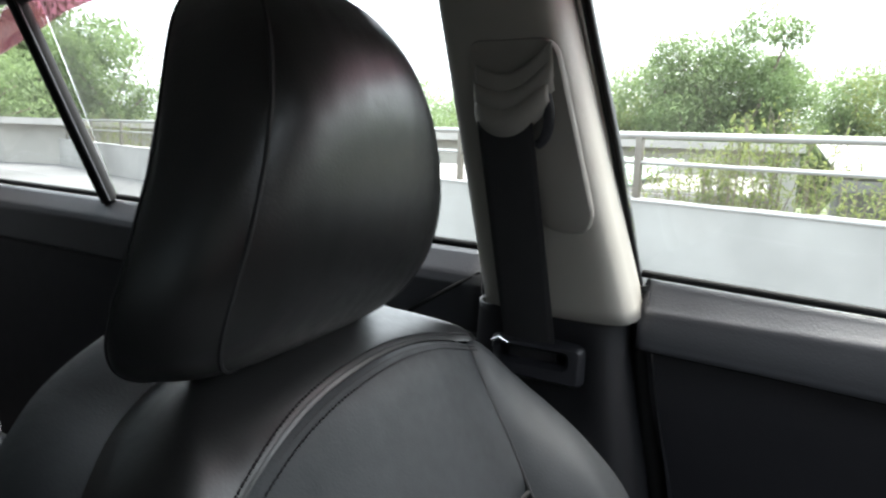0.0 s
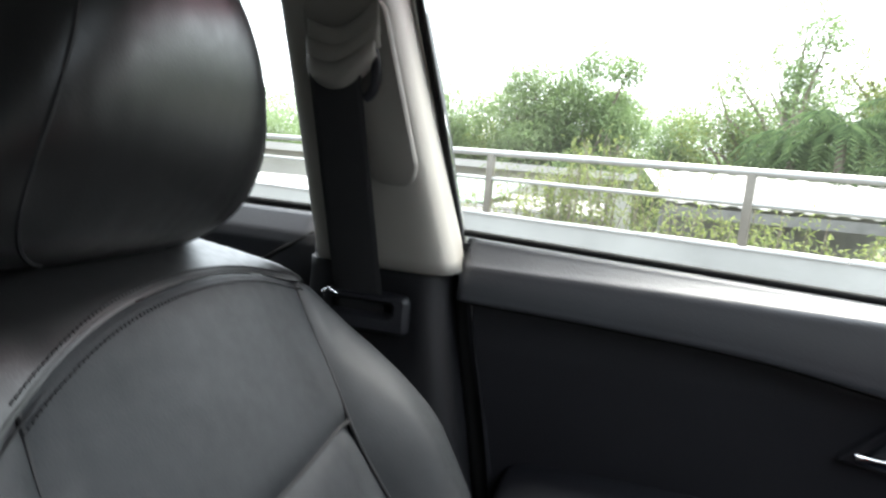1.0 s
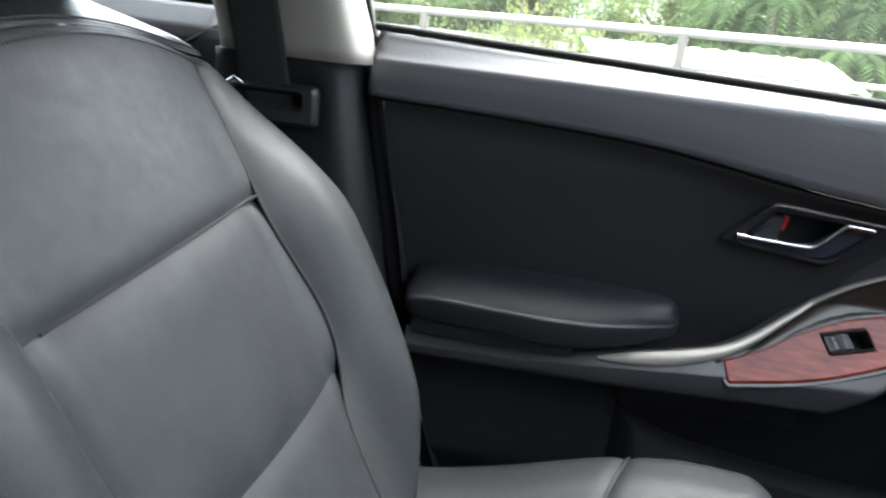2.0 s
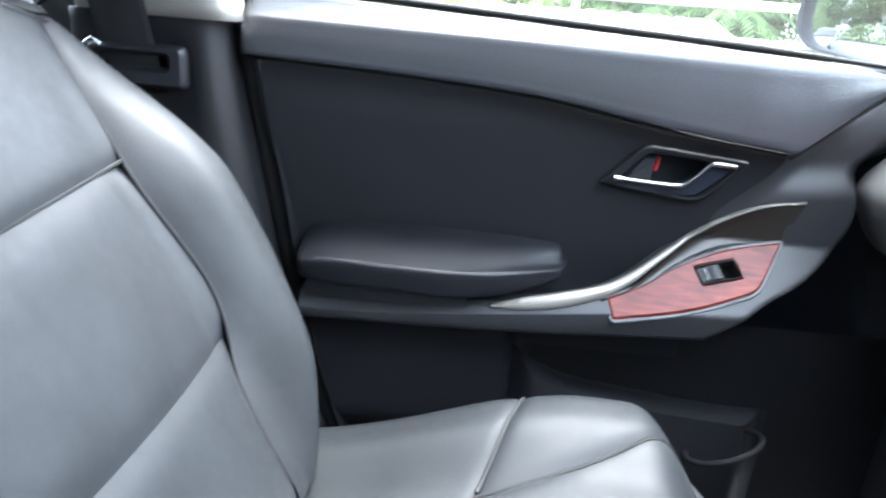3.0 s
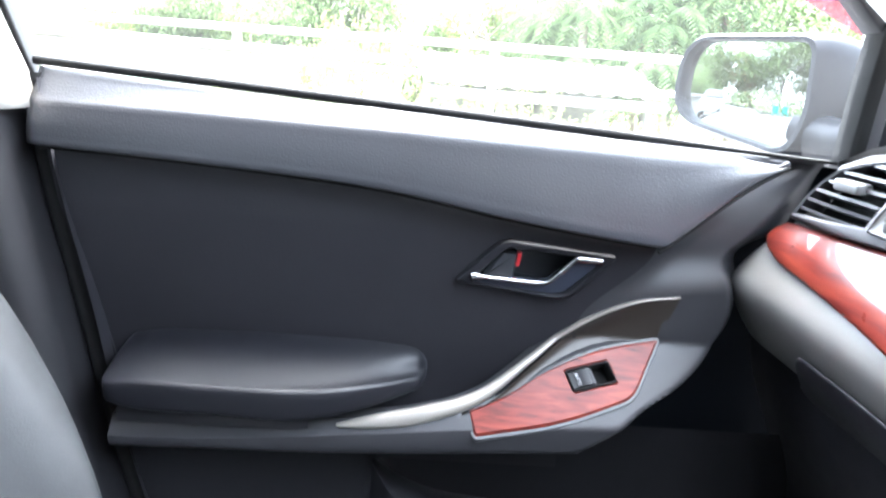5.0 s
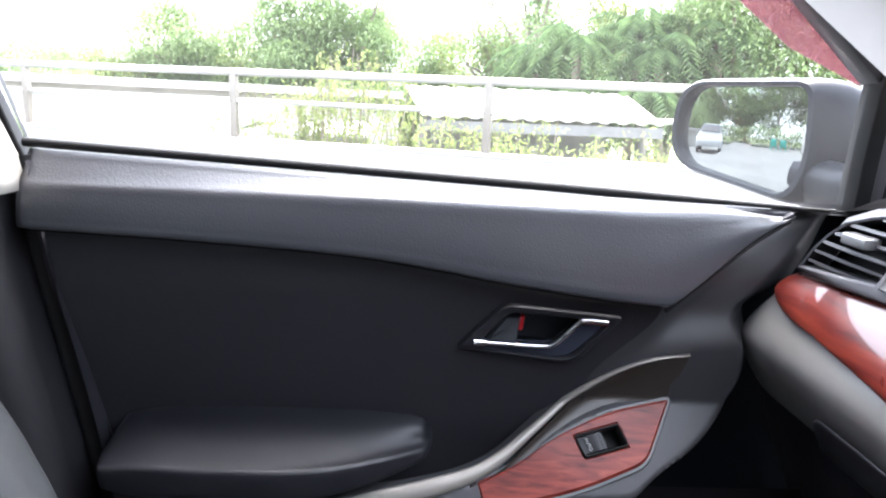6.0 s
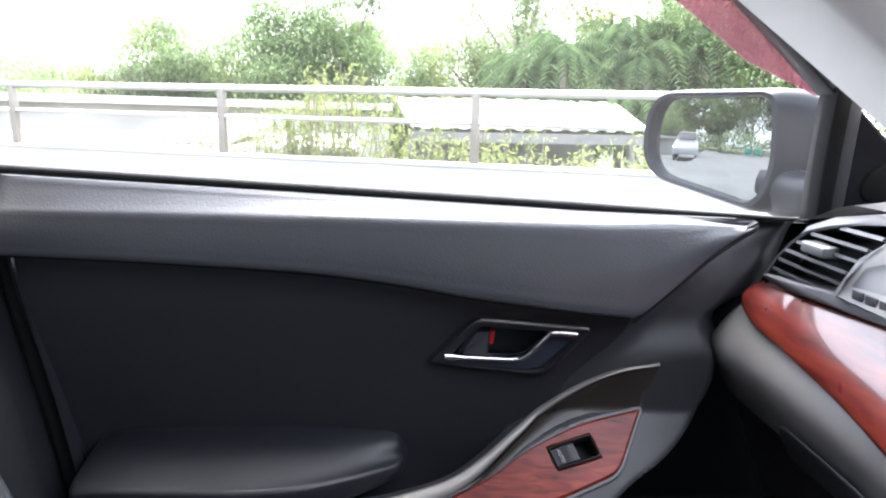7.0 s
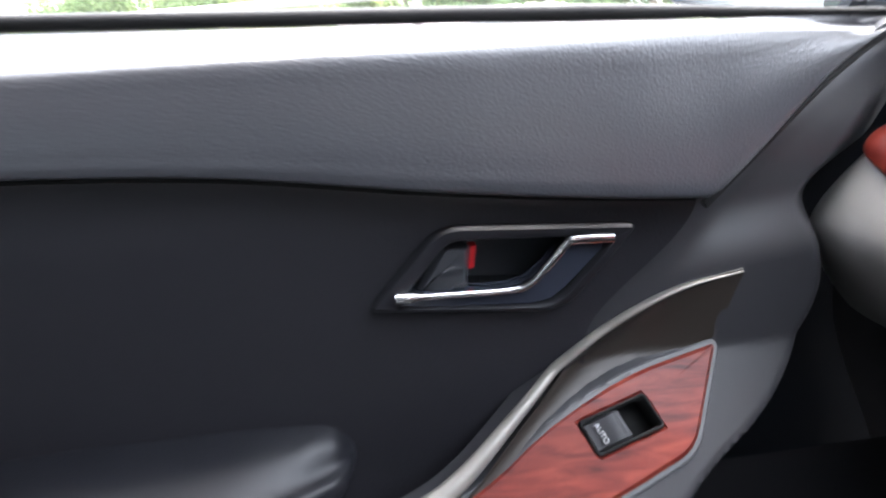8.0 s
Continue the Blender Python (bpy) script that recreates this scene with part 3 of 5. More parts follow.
part("panel_border", plate(inset(WOODP, -0.0032), lambda p, h: on_wood(p, h + 0.003), 0.014, 0.0012, hole=opening(WOODP, 0.0240, 0.0094)), VENTGREY, door, "thin grey border of the wood panel", smooth=False)
wood_panel = part("wood_panel", plate(WOODP, lambda p, h: on_wood(p, h + 0.0060), 0.008, 0.0028, hole=opening(WOODP, 0.0240, 0.0094)), WOOD, door, "polished red wood veneer switch panel", smooth=False)
switch = part("window_switch", plate(rounded(SWB, 0.003), lambda p, h: on_wood(p, h + 0.0078), 0.024, 0.0009, hole=rounded(inset(SWB, 0.0018), 0.002)), RUBBER, door, "black window switch")
part("switch_well", plate(rounded(inset(SWB, 0.0010), 0.002), lambda p, h: on_wood(p, h - 0.013), 0.002, 0.0003), RUBBER, switch)


def rocker(u, v):
    """A rocker with a flat tip, a raised ridge and a slope down into the well."""
    a = lerp(-0.0228, 0.0030, u)
    b = lerp(-0.0082, 0.0082, v)
    h = lerp(0.0050, 0.0092, sm((a + 0.022) / 0.018)) - 0.0016 * sm((a + 0.003) / 0.004)
    if v in (0.0, 1.0) or u == 0.0:
        h -= 0.004
    if u == 1.0:
        h -= 0.014
    return on_wood(sw(a, b), h)


part("rocker", patch(rocker, 40, 12), SWITCHGREY, switch, "satin black rocker")
nrm = (on_wood(sw(-0.015, 0), 0) - on_wood(sw(-0.015, 0.004), 0)).cross(on_wood(sw(-0.011, 0), 0) - on_wood(sw(-0.015, 0), 0)).normalized()
if nrm.y > 0:
    nrm = -nrm
ax = -(on_wood(sw(-0.015, 0.004), 0) - on_wood(sw(-0.015, 0), 0)).normalized()
ay = nrm.cross(ax).normalized()
tm = Matrix((ax, ay, nrm)).transposed().to_4x4()
tm.translation = on_wood(sw(-0.0150, 0.0), 0.0074)
writing("lettering", "AUTO", 0.0052, tm, PRINT, switch)

# armrest
arm_top = cv((0.072, 0.692), (0.085, 0.702), (0.11, 0.709), (0.18, 0.7135), (0.30, 0.7140), (0.37, 0.7110), (0.400, 0.7065), (0.414, 0.698))
arm_crease = cv((0.072, 0.682), (0.10, 0.687), (0.20, 0.688), (0.30, 0.687), (0.36, 0.687), (0.412, 0.684))
arm_low = cv((0.072, 0.662), (0.10, 0.656), (0.20, 0.653), (0.28, 0.650), (0.34, 0.656), (0.412, 0.667))
arm_in = cv((0.072, 0.652), (0.085, 0.643), (0.12, 0.637), (0.18, 0.635), (0.27, 0.637), (0.32, 0.647), (0.36, 0.664), (0.414, 0.698))


def armrest(u, v):
    u = 0.5 - 0.5 * math.cos(math.pi * u)
    x = lerp(0.074, 0.414, u)
    near = min(u / 0.016, (1 - u) / 0.013) * 0.34
    e = 0.013 * (1 - math.sqrt(max(0.0, 1 - max(0.0, 1 - near) ** 2)))
    zt, zc, zl, yi = arm_top(x), arm_crease(x), arm_low(x), arm_in(x)
    loop = [(0.748, zt - 0.02), (0.744, zt - 0.004), (0.732, zt), (lerp(yi, 0.732, 0.55), lerp(zc, zt, 0.72)), (yi + 0.014, zc + 0.0035), (yi + 0.0028, zc - 0.0005), (yi, zc - 0.006), (yi + 0.001, lerp(zl, zc, 0.45)), (yi + 0.004, zl + 0.004), (yi + 0.012, zl + 0.0005), (yi + 0.024, zl), (yi + 0.044, zl), (0.748, zl)]
    k = v * (len(loop) - 1)
    i = min(int(k), len(loop) - 2)
    p = [Vector((a, b)) for a, b in loop]
    t = k - i
    p0, p1, p2, p3 = p[max(i - 1, 0)], p[i], p[i + 1], p[min(i + 2, len(p) - 1)]
    q = 0.5 * ((2 * p1) + (p2 - p0) * t + (2 * p0 - 5 * p1 + 4 * p2 - p3) * t * t + (3 * p1 - p0 - 3 * p2 + p3) * t ** 3)
    q = q.lerp(Vector((0.736, (zt + zl) / 2)), 0.8 * e / 0.013)
    return Vector((x, q.x, q.y))


part("armrest", patch(armrest, 130, 90), ARMSHADED, door, "padded black armrest cushion")
part("armrest_base", patch(lambda u, v: Vector((lerp(0.092, 0.29, u), lerp(0.660, 0.735, v ** 2), lerp(0.632, 0.662, min(1, v * 3)))), 20, 12), PLASTIC, door)

# lower panel, map pocket and cup ring
def lower(u, v):
    z = lerp(0.26, 0.603, v)
    x = lerp(door_edge_x(z) + 0.004, 1.18, u)
    return Vector((x, 0.728 - 0.022 * sm((z - 0.40) / 0.05) * (1 - sm((x - 0.335 - 0.25 * (0.60 - z)) / 0.035)) + 0.034 * sm((x - 0.35) / 0.03), z))


part("lower_panel", patch(lower, 110, 40), NAVY, door, "dark slate lower door panel")
pocket_top = cv((0.34, 0.578), (0.375, 0.545), (0.42, 0.522), (0.50, 0.508), (0.60, 0.497), (0.70, 0.492))


def pocket(u, v):
    x = lerp(0.345, 0.72, u)
    zt = pocket_top(x)
    if v < 0.2:
        return Vector((x, lerp(0.735, 0.682 + 0.045 * (1 - sm(u / 0.12)) + 0.055 * sm((u - 0.84) / 0.16), v / 0.2), zt + 0.004 * math.sin(v / 0.2 * math.pi)))
    t = (v - 0.2) / 0.8
    return Vector((x, 0.682 - 0.008 * sm(t * 3) + 0.045 * (1 - sm(u / 0.12)) + 0.06 * sm((u - 0.84) / 0.16), lerp(zt, 0.28, t)))


part("map_pocket", patch(pocket, 50, 26), NAVY, door, "moulded black map pocket")
part("cup_ring", tube([(0.64 + 0.045 * math.cos(a), 0.668 + 0.03 * math.sin(a), 0.470 + 0.02 * math.cos(a)) for a in [k * math.pi / 12 for k in range(25)]], 0.004, 8), RUBBER, door, "round bottle holder rim")

# window: glass, seals, frame, visor
A_TOP, A_LOW = Vector((0.42, 1.345)), Vector((0.824, 1.082))


def gl(x, z, o=0.0):
    return Vector((x, glass_y(z) + o, z))


GLASS_OUT = [(0.0, 0.975), (-0.028, 1.129), (-0.056, 1.27), (-0.066, 1.335), (0.20, 1.352), (0.42, 1.345), (0.60, 1.245), (0.824, 1.082), (0.844, 0.956)]
part("window_glass", plate([Vector(p) for p in GLASS_OUT], lambda p, h: gl(p[0], p[1], 0.012 - h), 0.004, 0.0005), GLASS, door, "clear side window glass").visible_shadow = False
part("belt_seal", tube(spline([(lerp(0.0, 0.850, k / 8), 0.7245 + forward_shift(lerp(0.0, 0.845, k / 8)) * 0.45, belt_z(lerp(0.0, 0.845, k / 8)) + 0.003 - 0.0025 * sm((k - 5) / 3)) for k in range(9)], 4), [0.0048] * 22 + [0.0050, 0.0046, 0.0042, 0.0038, 0.0034, 0.0030, 0.0027, 0.0025, 0.0023], 8), RUBBER, door, "black rubber window seal")


def frame_strip(pts, w, y_off, depth, m, name, label=""):
    """A flat strip of the window frame along a line in the window's plane."""
    p = spline([(a, b, 0) for a, b in pts], 8)
    out, inn = [], []
    for i, q in enumerate(p):
        d = (p[min(i + 1, len(p) - 1)] - p[max(i - 1, 0)]).normalized()
        nn = Vector((-d.y, d.x, 0))
        out.append((q.x, q.y))
        inn.append((q.x + nn.x * w, q.y + nn.y * w))
    poly = [Vector(a) for a in out + inn[::-1]]
    return part(name, plate(poly, lambda a, h: gl(a[0], a[1], y_off - h), depth, 0.002), m, door, label)


frame_strip([(-0.002, 0.965), (-0.028, 1.129), (-0.056, 1.27), (-0.067, 1.34)], 0.022, -0.004, 0.03, PLASTIC, "window_frame_rear", "black rear window frame")
part("frame_seal", tube([gl(x, z, -0.006) for x, z in [(0.0, 0.975), (-0.013, 1.05), (-0.026, 1.129), (-0.054, 1.27), (-0.064, 1.335)]], 0.0035, 8), RUBBER, door)
part("bright_moulding", tube([gl(x - 0.009, z, -0.006) for x, z in [(0.0, 0.985), (-0.013, 1.05), (-0.026, 1.129), (-0.054, 1.27), (-0.064, 1.335)]], 0.0022, 8), SATIN, door, "thin bright edge of the frame")
frame_strip([(-0.066, 1.335), (0.10, 1.350), (0.30, 1.352), (0.42, 1.345), (0.60, 1.243), (0.824, 1.080)], 0.014, -0.003, 0.03, PLASTIC, "window_frame_top", "black upper window frame")
frame_strip([(0.822, 1.088), (0.832, 1.02), (0.846, 0.945)], 0.017, -0.008, 0.03, RUBBER, "window_frame_front", "black front window bar")
frame_strip([(0.834, 1.080), (0.844, 1.02), (0.858, 0.940)], 0.020, -0.004, 0.012, VENTGREY, "sail_edge", "grey strip beside the mirror corner")
sail = part("sail_panel", plate(rounded([(0.853, 1.068), (0.878, 0.945), (1.02, 0.945)], 0.004), lambda p, h: gl(p[0], p[1], -0.002 - h), 0.012, 0.003), PLASTIC, door, "black mirror corner cover")
part("tweeter", plate([(Vector((0.905, 0.992)) + Vector((math.cos(a), math.sin(a))) * 0.022) for a in [k * math.pi / 12 for k in range(24)]], lambda p, h: gl(p[0], p[1], -0.006 - h), 0.008, 0.003), RUBBER, sail, "round speaker grille")
VIS = [(0.20, 1.352), (0.42, 1.345), (0.60, 1.245), (0.834, 1.084), (0.828, 1.080), (0.745, 1.112), (0.685, 1.150), (0.58, 1.212), (0.42, 1.290), (0.20, 1.300), (-0.066, 1.285), (-0.066, 1.335)]
part("rain_visor", plate([Vector(p) for p in VIS], lambda p, h: gl(p[0], p[1], 0.034 - h), 0.003, 0.001), VISOR, door, "translucent maroon rain visor")
part("edge_seal", tube(spline([(door_edge_x(z) - 0.008, 0.722, z) for z in (0.30, 0.42, 0.55, 0.70, 0.85, 0.975)], 8), 0.013, 10), RUBBER, door, "black rubber door seal")
part("inner_edge", patch(lambda u, v: Vector((door_edge_x(lerp(0.28, 0.972, u)) + 0.006 - 0.002 * v, lerp(0.700, 0.76, v), lerp(0.28, 0.972, u))), 30, 3), PLASTIC, door)
part("outer_skin", patch(lambda u, v: Vector((lerp(-0.02, 0.98, u), 0.79 + 0.05 * math.sin(math.pi * (0.15 + 0.7 * v)) - 0.04 * v ** 3, lerp(0.26, 0.94, v))), 20, 16), CARPAINT, door, "dark grey painted door skin", solid=0.003)

# side mirror
MC = Vector((0.835, 0.955, 1.022))
MN = Vector((-0.901, -0.433, 0.02)).normalized()
MX = Vector((0, 0, 1)).cross(MN).normalized()
MX = -MX if MX.x < 0 else MX
MZ = MX.cross(MN).normalized()
MZ = -MZ if MZ.z < 0 else MZ
MIR = rounded([(-0.116, -0.046), (-0.110, 0.0615), (0.084, 0.0615), (0.092, -0.030), (0.074, -0.076)], [0.055, 0.045, 0.024, 0.05, 0.036], 10)


def on_mirror(p, h):
    return MC + MX * p[0] + MZ * p[1] + MN * h


housing_bm = bmesh.new()
rings = []
for sc, h, sx in ((0.985, -0.004, 0), (1.0, 0.003, 0), (1.03, 0.011, 0), (1.10, 0.012, 0.001), (1.16, 0.004, 0.003), (1.19, -0.010, 0.008), (1.18, -0.030, 0.018), (1.10, -0.056, 0.030), (0.96, -0.078, 0.040), (0.74, -0.096, 0.046), (0.48, -0.106, 0.048), (0.20, -0.110, 0.048)):
    rings.append([housing_bm.verts.new(on_mirror((p.x * sc + sx, p.y * sc), h)) for p in MIR])
for a, b in zip(rings, rings[1:]):
    for k in range(len(a)):
        housing_bm.faces.new((a[k], a[(k + 1) % len(a)], b[(k + 1) % len(a)], b[k]))
housing_bm.faces.new(rings[-1])
mirror = part("side_mirror", housing_bm, CARPAINT, door, "dark grey painted side mirror")
RAD = 1.3
gb = bmesh.new()
grid = []
for r in range(0, 11):
    grid.append([gb.verts.new(on_mirror((p.x * r / 10 * 0.995, p.y * r / 10 * 0.995), 0.004 - (p.length * r / 10) ** 2 / (2 * RAD))) for p in MIR] if r else [gb.verts.new(on_mirror((0, 0), 0.004))])
n = len(MIR)
for k in range(n):
    gb.faces.new((grid[0][0], grid[1][k], grid[1][(k + 1) % n]))
for a, b in zip(grid[1:], grid[2:]):
    for k in range(n):
        gb.faces.new((a[k], a[(k + 1) % n], b[(k + 1) % n], b[k]))
part("mirror_glass", gb, MIRROR, mirror, "convex mirror glass")
foot = [Vector((0.895, 0.90, 0.965)), Vector((0.915, 0.84, 0.955)), Vector((0.925, 0.78, 0.955)), Vector((0.93, 0.745, 0.955))]
part("mirror_foot", tube(foot, [0.042, 0.044, 0.050, 0.058], 18, flat=0.7), CARPAINT, mirror, "black plastic mirror foot")

# ---------------------------------------------------------------- centre pillar and belt
pillar = thing("wall_centre_pillar", (-0.07, 0.64, 0.25), "centre pillar with warm grey upper and slate lower trim", "car pillar", kind="structure")
pil_r = cv((0.93, -0.165), (1.117, -0.177), (1.262, -0.187), (1.38, -0.196))
pil_f = cv((0.93, 0.012), (1.113, -0.030), (1.254, -0.062), (1.38, -0.092))


def upper_trim(u, v):
    z = lerp(0.944, 1.38, v)
    a, b = pil_r(z), pil_f(z)
    t = lerp(-1.25, 1.25, u)
    x = (a + b) / 2 + max(-1, min(1, t)) * (b - a) / 2
    e = min(1.0, abs(t))
    back = 0.035 * (1 - math.sqrt(max(0.0, 1 - e ** 5))) + (0.05 * (abs(t) - 1) / 0.25 if abs(t) > 1 else 0)
    return Vector((x, pillar_y(z) + back, z))


part("upper_trim", patch(upper_trim, 50, 30), BEIGE, pillar, "warm grey plastic trim", solid=0.003)


def lower_trim(u, v):
    z = lerp(0.25, 0.946, v)
    a, b = -0.175 - 0.05 * (1 - v), door_edge_x(z) - 0.019
    t = lerp(-1.25, 1.2, u)
    x = (a + b) / 2 + max(-1, min(1, t)) * (b - a) / 2
    e = min(1.0, abs(t))
    y = 0.640 + 0.030 * e ** 10 + (0.05 * (abs(t) - 1) / 0.2 if abs(t) > 1 else 0)
    dent = 0.016 * math.exp(-(((x + 0.085) / 0.05) ** 4) - ((z - 0.875) / 0.05) ** 4)
    return Vector((x, y + dent - 0.003 * sm((v - 0.985) / 0.015), z))


part("lower_trim", patch(lower_trim, 60, 60), NAVY, pillar, "dark slate plastic trim", solid=0.003)


def on_pillar(p, h):
    return Vector((p[0], pillar_y(p[1]) - h, p[1]))


COVER = rounded([(-0.143, 1.130), (-0.147, 1.225), (-0.058, 1.226), (-0.026, 1.062), (-0.034, 1.042), (-0.075, 1.040)], [0.02, 0.014, 0.018, 0.02, 0.012, 0.03], 6)
part("belt_slide_cover", plate(COVER, lambda p, h: on_pillar(p, h + 0.002), 0.008, 0.003), BEIGE_DARK, pillar, "raised belt height cover")

belt = thing("seat_belt", (-0.1, 0.6, 0.86), "black seat belt hanging from its guide on the pillar", "seat belt")


def hood(top, tall, thick, x0, x1):
    """One of the curved lips of the belt guide, lower in the middle and rising to the front."""
    def f(u, v):
        x = lerp(x0, x1, u)
        rise = 0.020 * u * u - 0.013 * math.sin(math.pi * u)
        z = top + rise - tall * (1 - v)
        edge = math.sin(math.pi * (0.04 + 0.92 * u)) ** 0.45
        return on_pillar((x, z), 0.002 + thick * edge * (0.25 + 0.75 * math.sin(math.pi * (0.12 + 0.80 * (1 - v))) ** 0.7))
    return f


part("guide_hood", patch(hood(1.202, 0.030, 0.011, -0.137, -0.060), 28, 14), BEIGE_DARK, belt, "warm grey guide hood", solid=0.002)
part("guide_rib", patch(hood(1.186, 0.026, 0.018, -0.139, -0.060), 28, 14), BEIGE_DARK, belt, solid=0.002)
part("guide_lip", patch(hood(1.170, 0.026, 0.026, -0.138, -0.064), 28, 14), BEIGE_DARK, belt, "warm grey curved guide", solid=0.002)
part("guide_loop", tube([on_pillar((-0.081 + 0.017 * math.cos(a), 1.158 + 0.030 * math.sin(a)), 0.010) for a in [radians(k) for k in range(-80, 60, 10)]], 0.0055, 8, flat=0.6), PLASTIC, belt, "dark guide loop")


def strap(u, v):
    z = lerp(1.150, 0.86, v)
    c = lerp(-0.1065, -0.098, v)
    w = lerp(0.0285, 0.0305, v)
    return Vector((c + (u - 0.5) * 2 * w, pillar_y(z) - 0.018 + 0.012 * v + 0.001 * math.cos(u * 6.28), z))


part("strap", patch(strap, 8, 30), WEBBING, belt, "black woven strap", solid=0.0015)
LOOP = rounded([(-0.142, 0.868), (-0.145, 0.915), (-0.036, 0.915), (-0.036, 0.868)], 0.01)
part("belt_outlet", plate(LOOP, lambda p, h: Vector((p[0], 0.632 - h, p[1])), 0.02, 0.006, hole=rounded([(-0.136, 0.890), (-0.136, 0.903), (-0.056, 0.903), (-0.056, 0.890)], 0.004)), PLASTIC, belt, "slate belt outlet")
part("outlet_pin", tube([Vector((-0.135, 0.618, 0.912)), Vector((-0.125, 0.614, 0.918)), Vector((-0.118, 0.618, 0.912))], 0.0025, 8), CHROME, belt)

# ---------------------------------------------------------------- rear door
rdoor = thing("rear_door", (-0.7, 0.76, 0.30), "black rear passenger car door with grained sill", "car door")


def rsill(u, v):
    x = lerp(-0.185, -1.34, u)
    zt = 0.994 - 0.014 * (x + 0.2)
    prof = [(0.0, zt - 0.014, 0.722), (0.08, zt, 0.716), (0.3, zt - 0.030, 0.692), (0.45, zt - 0.042, 0.688), (1.0, zt - 0.105, 0.700)]
    for a, b in zip(prof, prof[1:]):
        if v <= b[0] + 1e-9:
            t = (v - a[0]) / (b[0] - a[0])
            return Vector((x, lerp(a[2], b[2], t), lerp(a[1], b[1], t)))


part("sill_pad", patch(rsill, 50, 30), GRAIN, rdoor, solid=0.004)
part("door_card", patch(lambda u, v: Vector((lerp(-0.185, -1.34, u), 0.706 + 0.012 * v + 0.006 * math.exp(-(v / 0.02) ** 2), lerp(0.994 - 0.014 * (lerp(-0.185, -1.34, u) + 0.2) - 0.107, 0.28, v))), 40, 40), VINYL, rdoor)
# black bead for the shadow in the rear seam
part("seam_shadow", tube([(x, 0.6985, 0.994 - 0.014 * (x + 0.2) - 0.105) for x in (-0.30, -0.6, -0.9, -1.2, -1.33)], 0.0032, 6), RUBBER, rdoor)
part("door_seam", tube(spline([(-0.19, 0.697, 0.968), (-0.235, 0.686, 0.940), (-0.285, 0.694, 0.908), (-0.33, 0.701, 0.880)], 6), 0.0028, 8), RUBBER, rdoor)
part("belt_seal", tube([(lerp(-0.19, -1.34, k / 6), 0.7225, 0.997 - 0.014 * (lerp(-0.19, -1.34, k / 6) + 0.2)) for k in range(7)], 0.0055, 8), RUBBER, rdoor, "black rubber window seal")
part("window_glass", plate([Vector(p) for p in [(-0.19, 0.98), (-0.215, 1.335), (-0.90, 1.33), (-0.945, 1.325), (-0.92, 1.0)]], lambda p, h: gl(p[0], p[1], 0.012 - h), 0.004, 0.0005), GLASS, rdoor, "clear rear side window").visible_shadow = False
part("quarter_glass", plate([Vector(p) for p in [(-0.93, 0.99), (-0.96, 1.325), (-1.10, 1.31), (-1.36, 1.01)]], lambda p, h: gl(p[0], p[1], 0.012 - h), 0.004, 0.0005), GLASS, rdoor, "clear quarter window").visible_shadow = False
part("window_divider", tube([gl(-0.925, 1.0, -0.002), gl(-0.955, 1.17, -0.002), gl(-0.985, 1.335, -0.002)], 0.015, 8), RUBBER, rdoor, "black window divider bar")
part("divider_edge", tube([gl(-0.912, 1.0, -0.012), gl(-0.942, 1.17, -0.012), gl(-0.972, 1.335, -0.012)], 0.003, 6), PLASTIC, rdoor)
part("window_frame", tube(spline([gl(-0.215, 1.34), gl(-0.60, 1.345), gl(-0.95, 1.335), gl(-1.12, 1.315), gl(-1.25, 1.15), gl(-1.38, 1.0)], 6), 0.018, 8), PLASTIC, rdoor, "black rear window frame")
part("rain_visor", plate([Vector(p) for p in [(-0.215, 1.335), (-0.215, 1.326), (-0.84, 1.322), (-0.93, 1.308), (-1.0, 1.288), (-1.08, 1.268), (-1.15, 1.25), (-1.17, 1.27), (-1.08, 1.325), (-0.95, 1.335)]], lambda p, h: gl(p[0], p[1], 0.034 - h), 0.003, 0.001), VISOR, rdoor, "translucent maroon rain visor")
part("outer_skin", patch(lambda u, v: Vector((lerp(-1.40, -0.03, u), 0.79 + 0.05 * math.sin(math.pi * (0.15 + 0.7 * v)) - 0.04 * v ** 3, lerp(0.26, 0.96, v))), 20, 16), CARPAINT, rdoor, "dark grey painted door skin", solid=0.003)

# ---------------------------------------------------------------- passenger seat
SY = 0.350
UP = Vector((-0.506, 0, 0.863))
NF = Vector((0.863, 0, 0.506))
SO = Vector((0.138, SY, 0.52))
seat = thing("passenger_seat", (0.2, SY, 0.24), "black leather front passenger seat with stitched panels", "car seat")
half_w = cv((-0.02, 0.165), (0.04, 0.200), (0.12, 0.244), (0.22, 0.276), (0.32, 0.283), (0.40, 0.268), (0.445, 0.245))
dome = cv((0.0, 0.580), (0.06, 0.574), (0.12, 0.556), (0.17, 0.530), (0.21, 0.497), (0.245, 0.445))
pipe = cv((-0.25, 0.400), (-0.165, 0.458), (-0.10, 0.492), (0.0, 0.512), (0.10, 0.507), (0.165, 0.488))
seam_a = cv((-0.02, 0.095), (0.10, 0.112), (0.165, 0.138), (0.345, 0.140), (0.42, 0.150), (0.49, 0.160))


inner_seam = cv((-0.02, -0.115), (0.10, -0.138), (0.20, -0.160), (0.28, -0.168), (0.35, -0.169), (0.413, -0.166), (0.47, -0.155))


def seam_in(b):
    """The seam on the side of the gear lever."""
    return inner_seam(b)


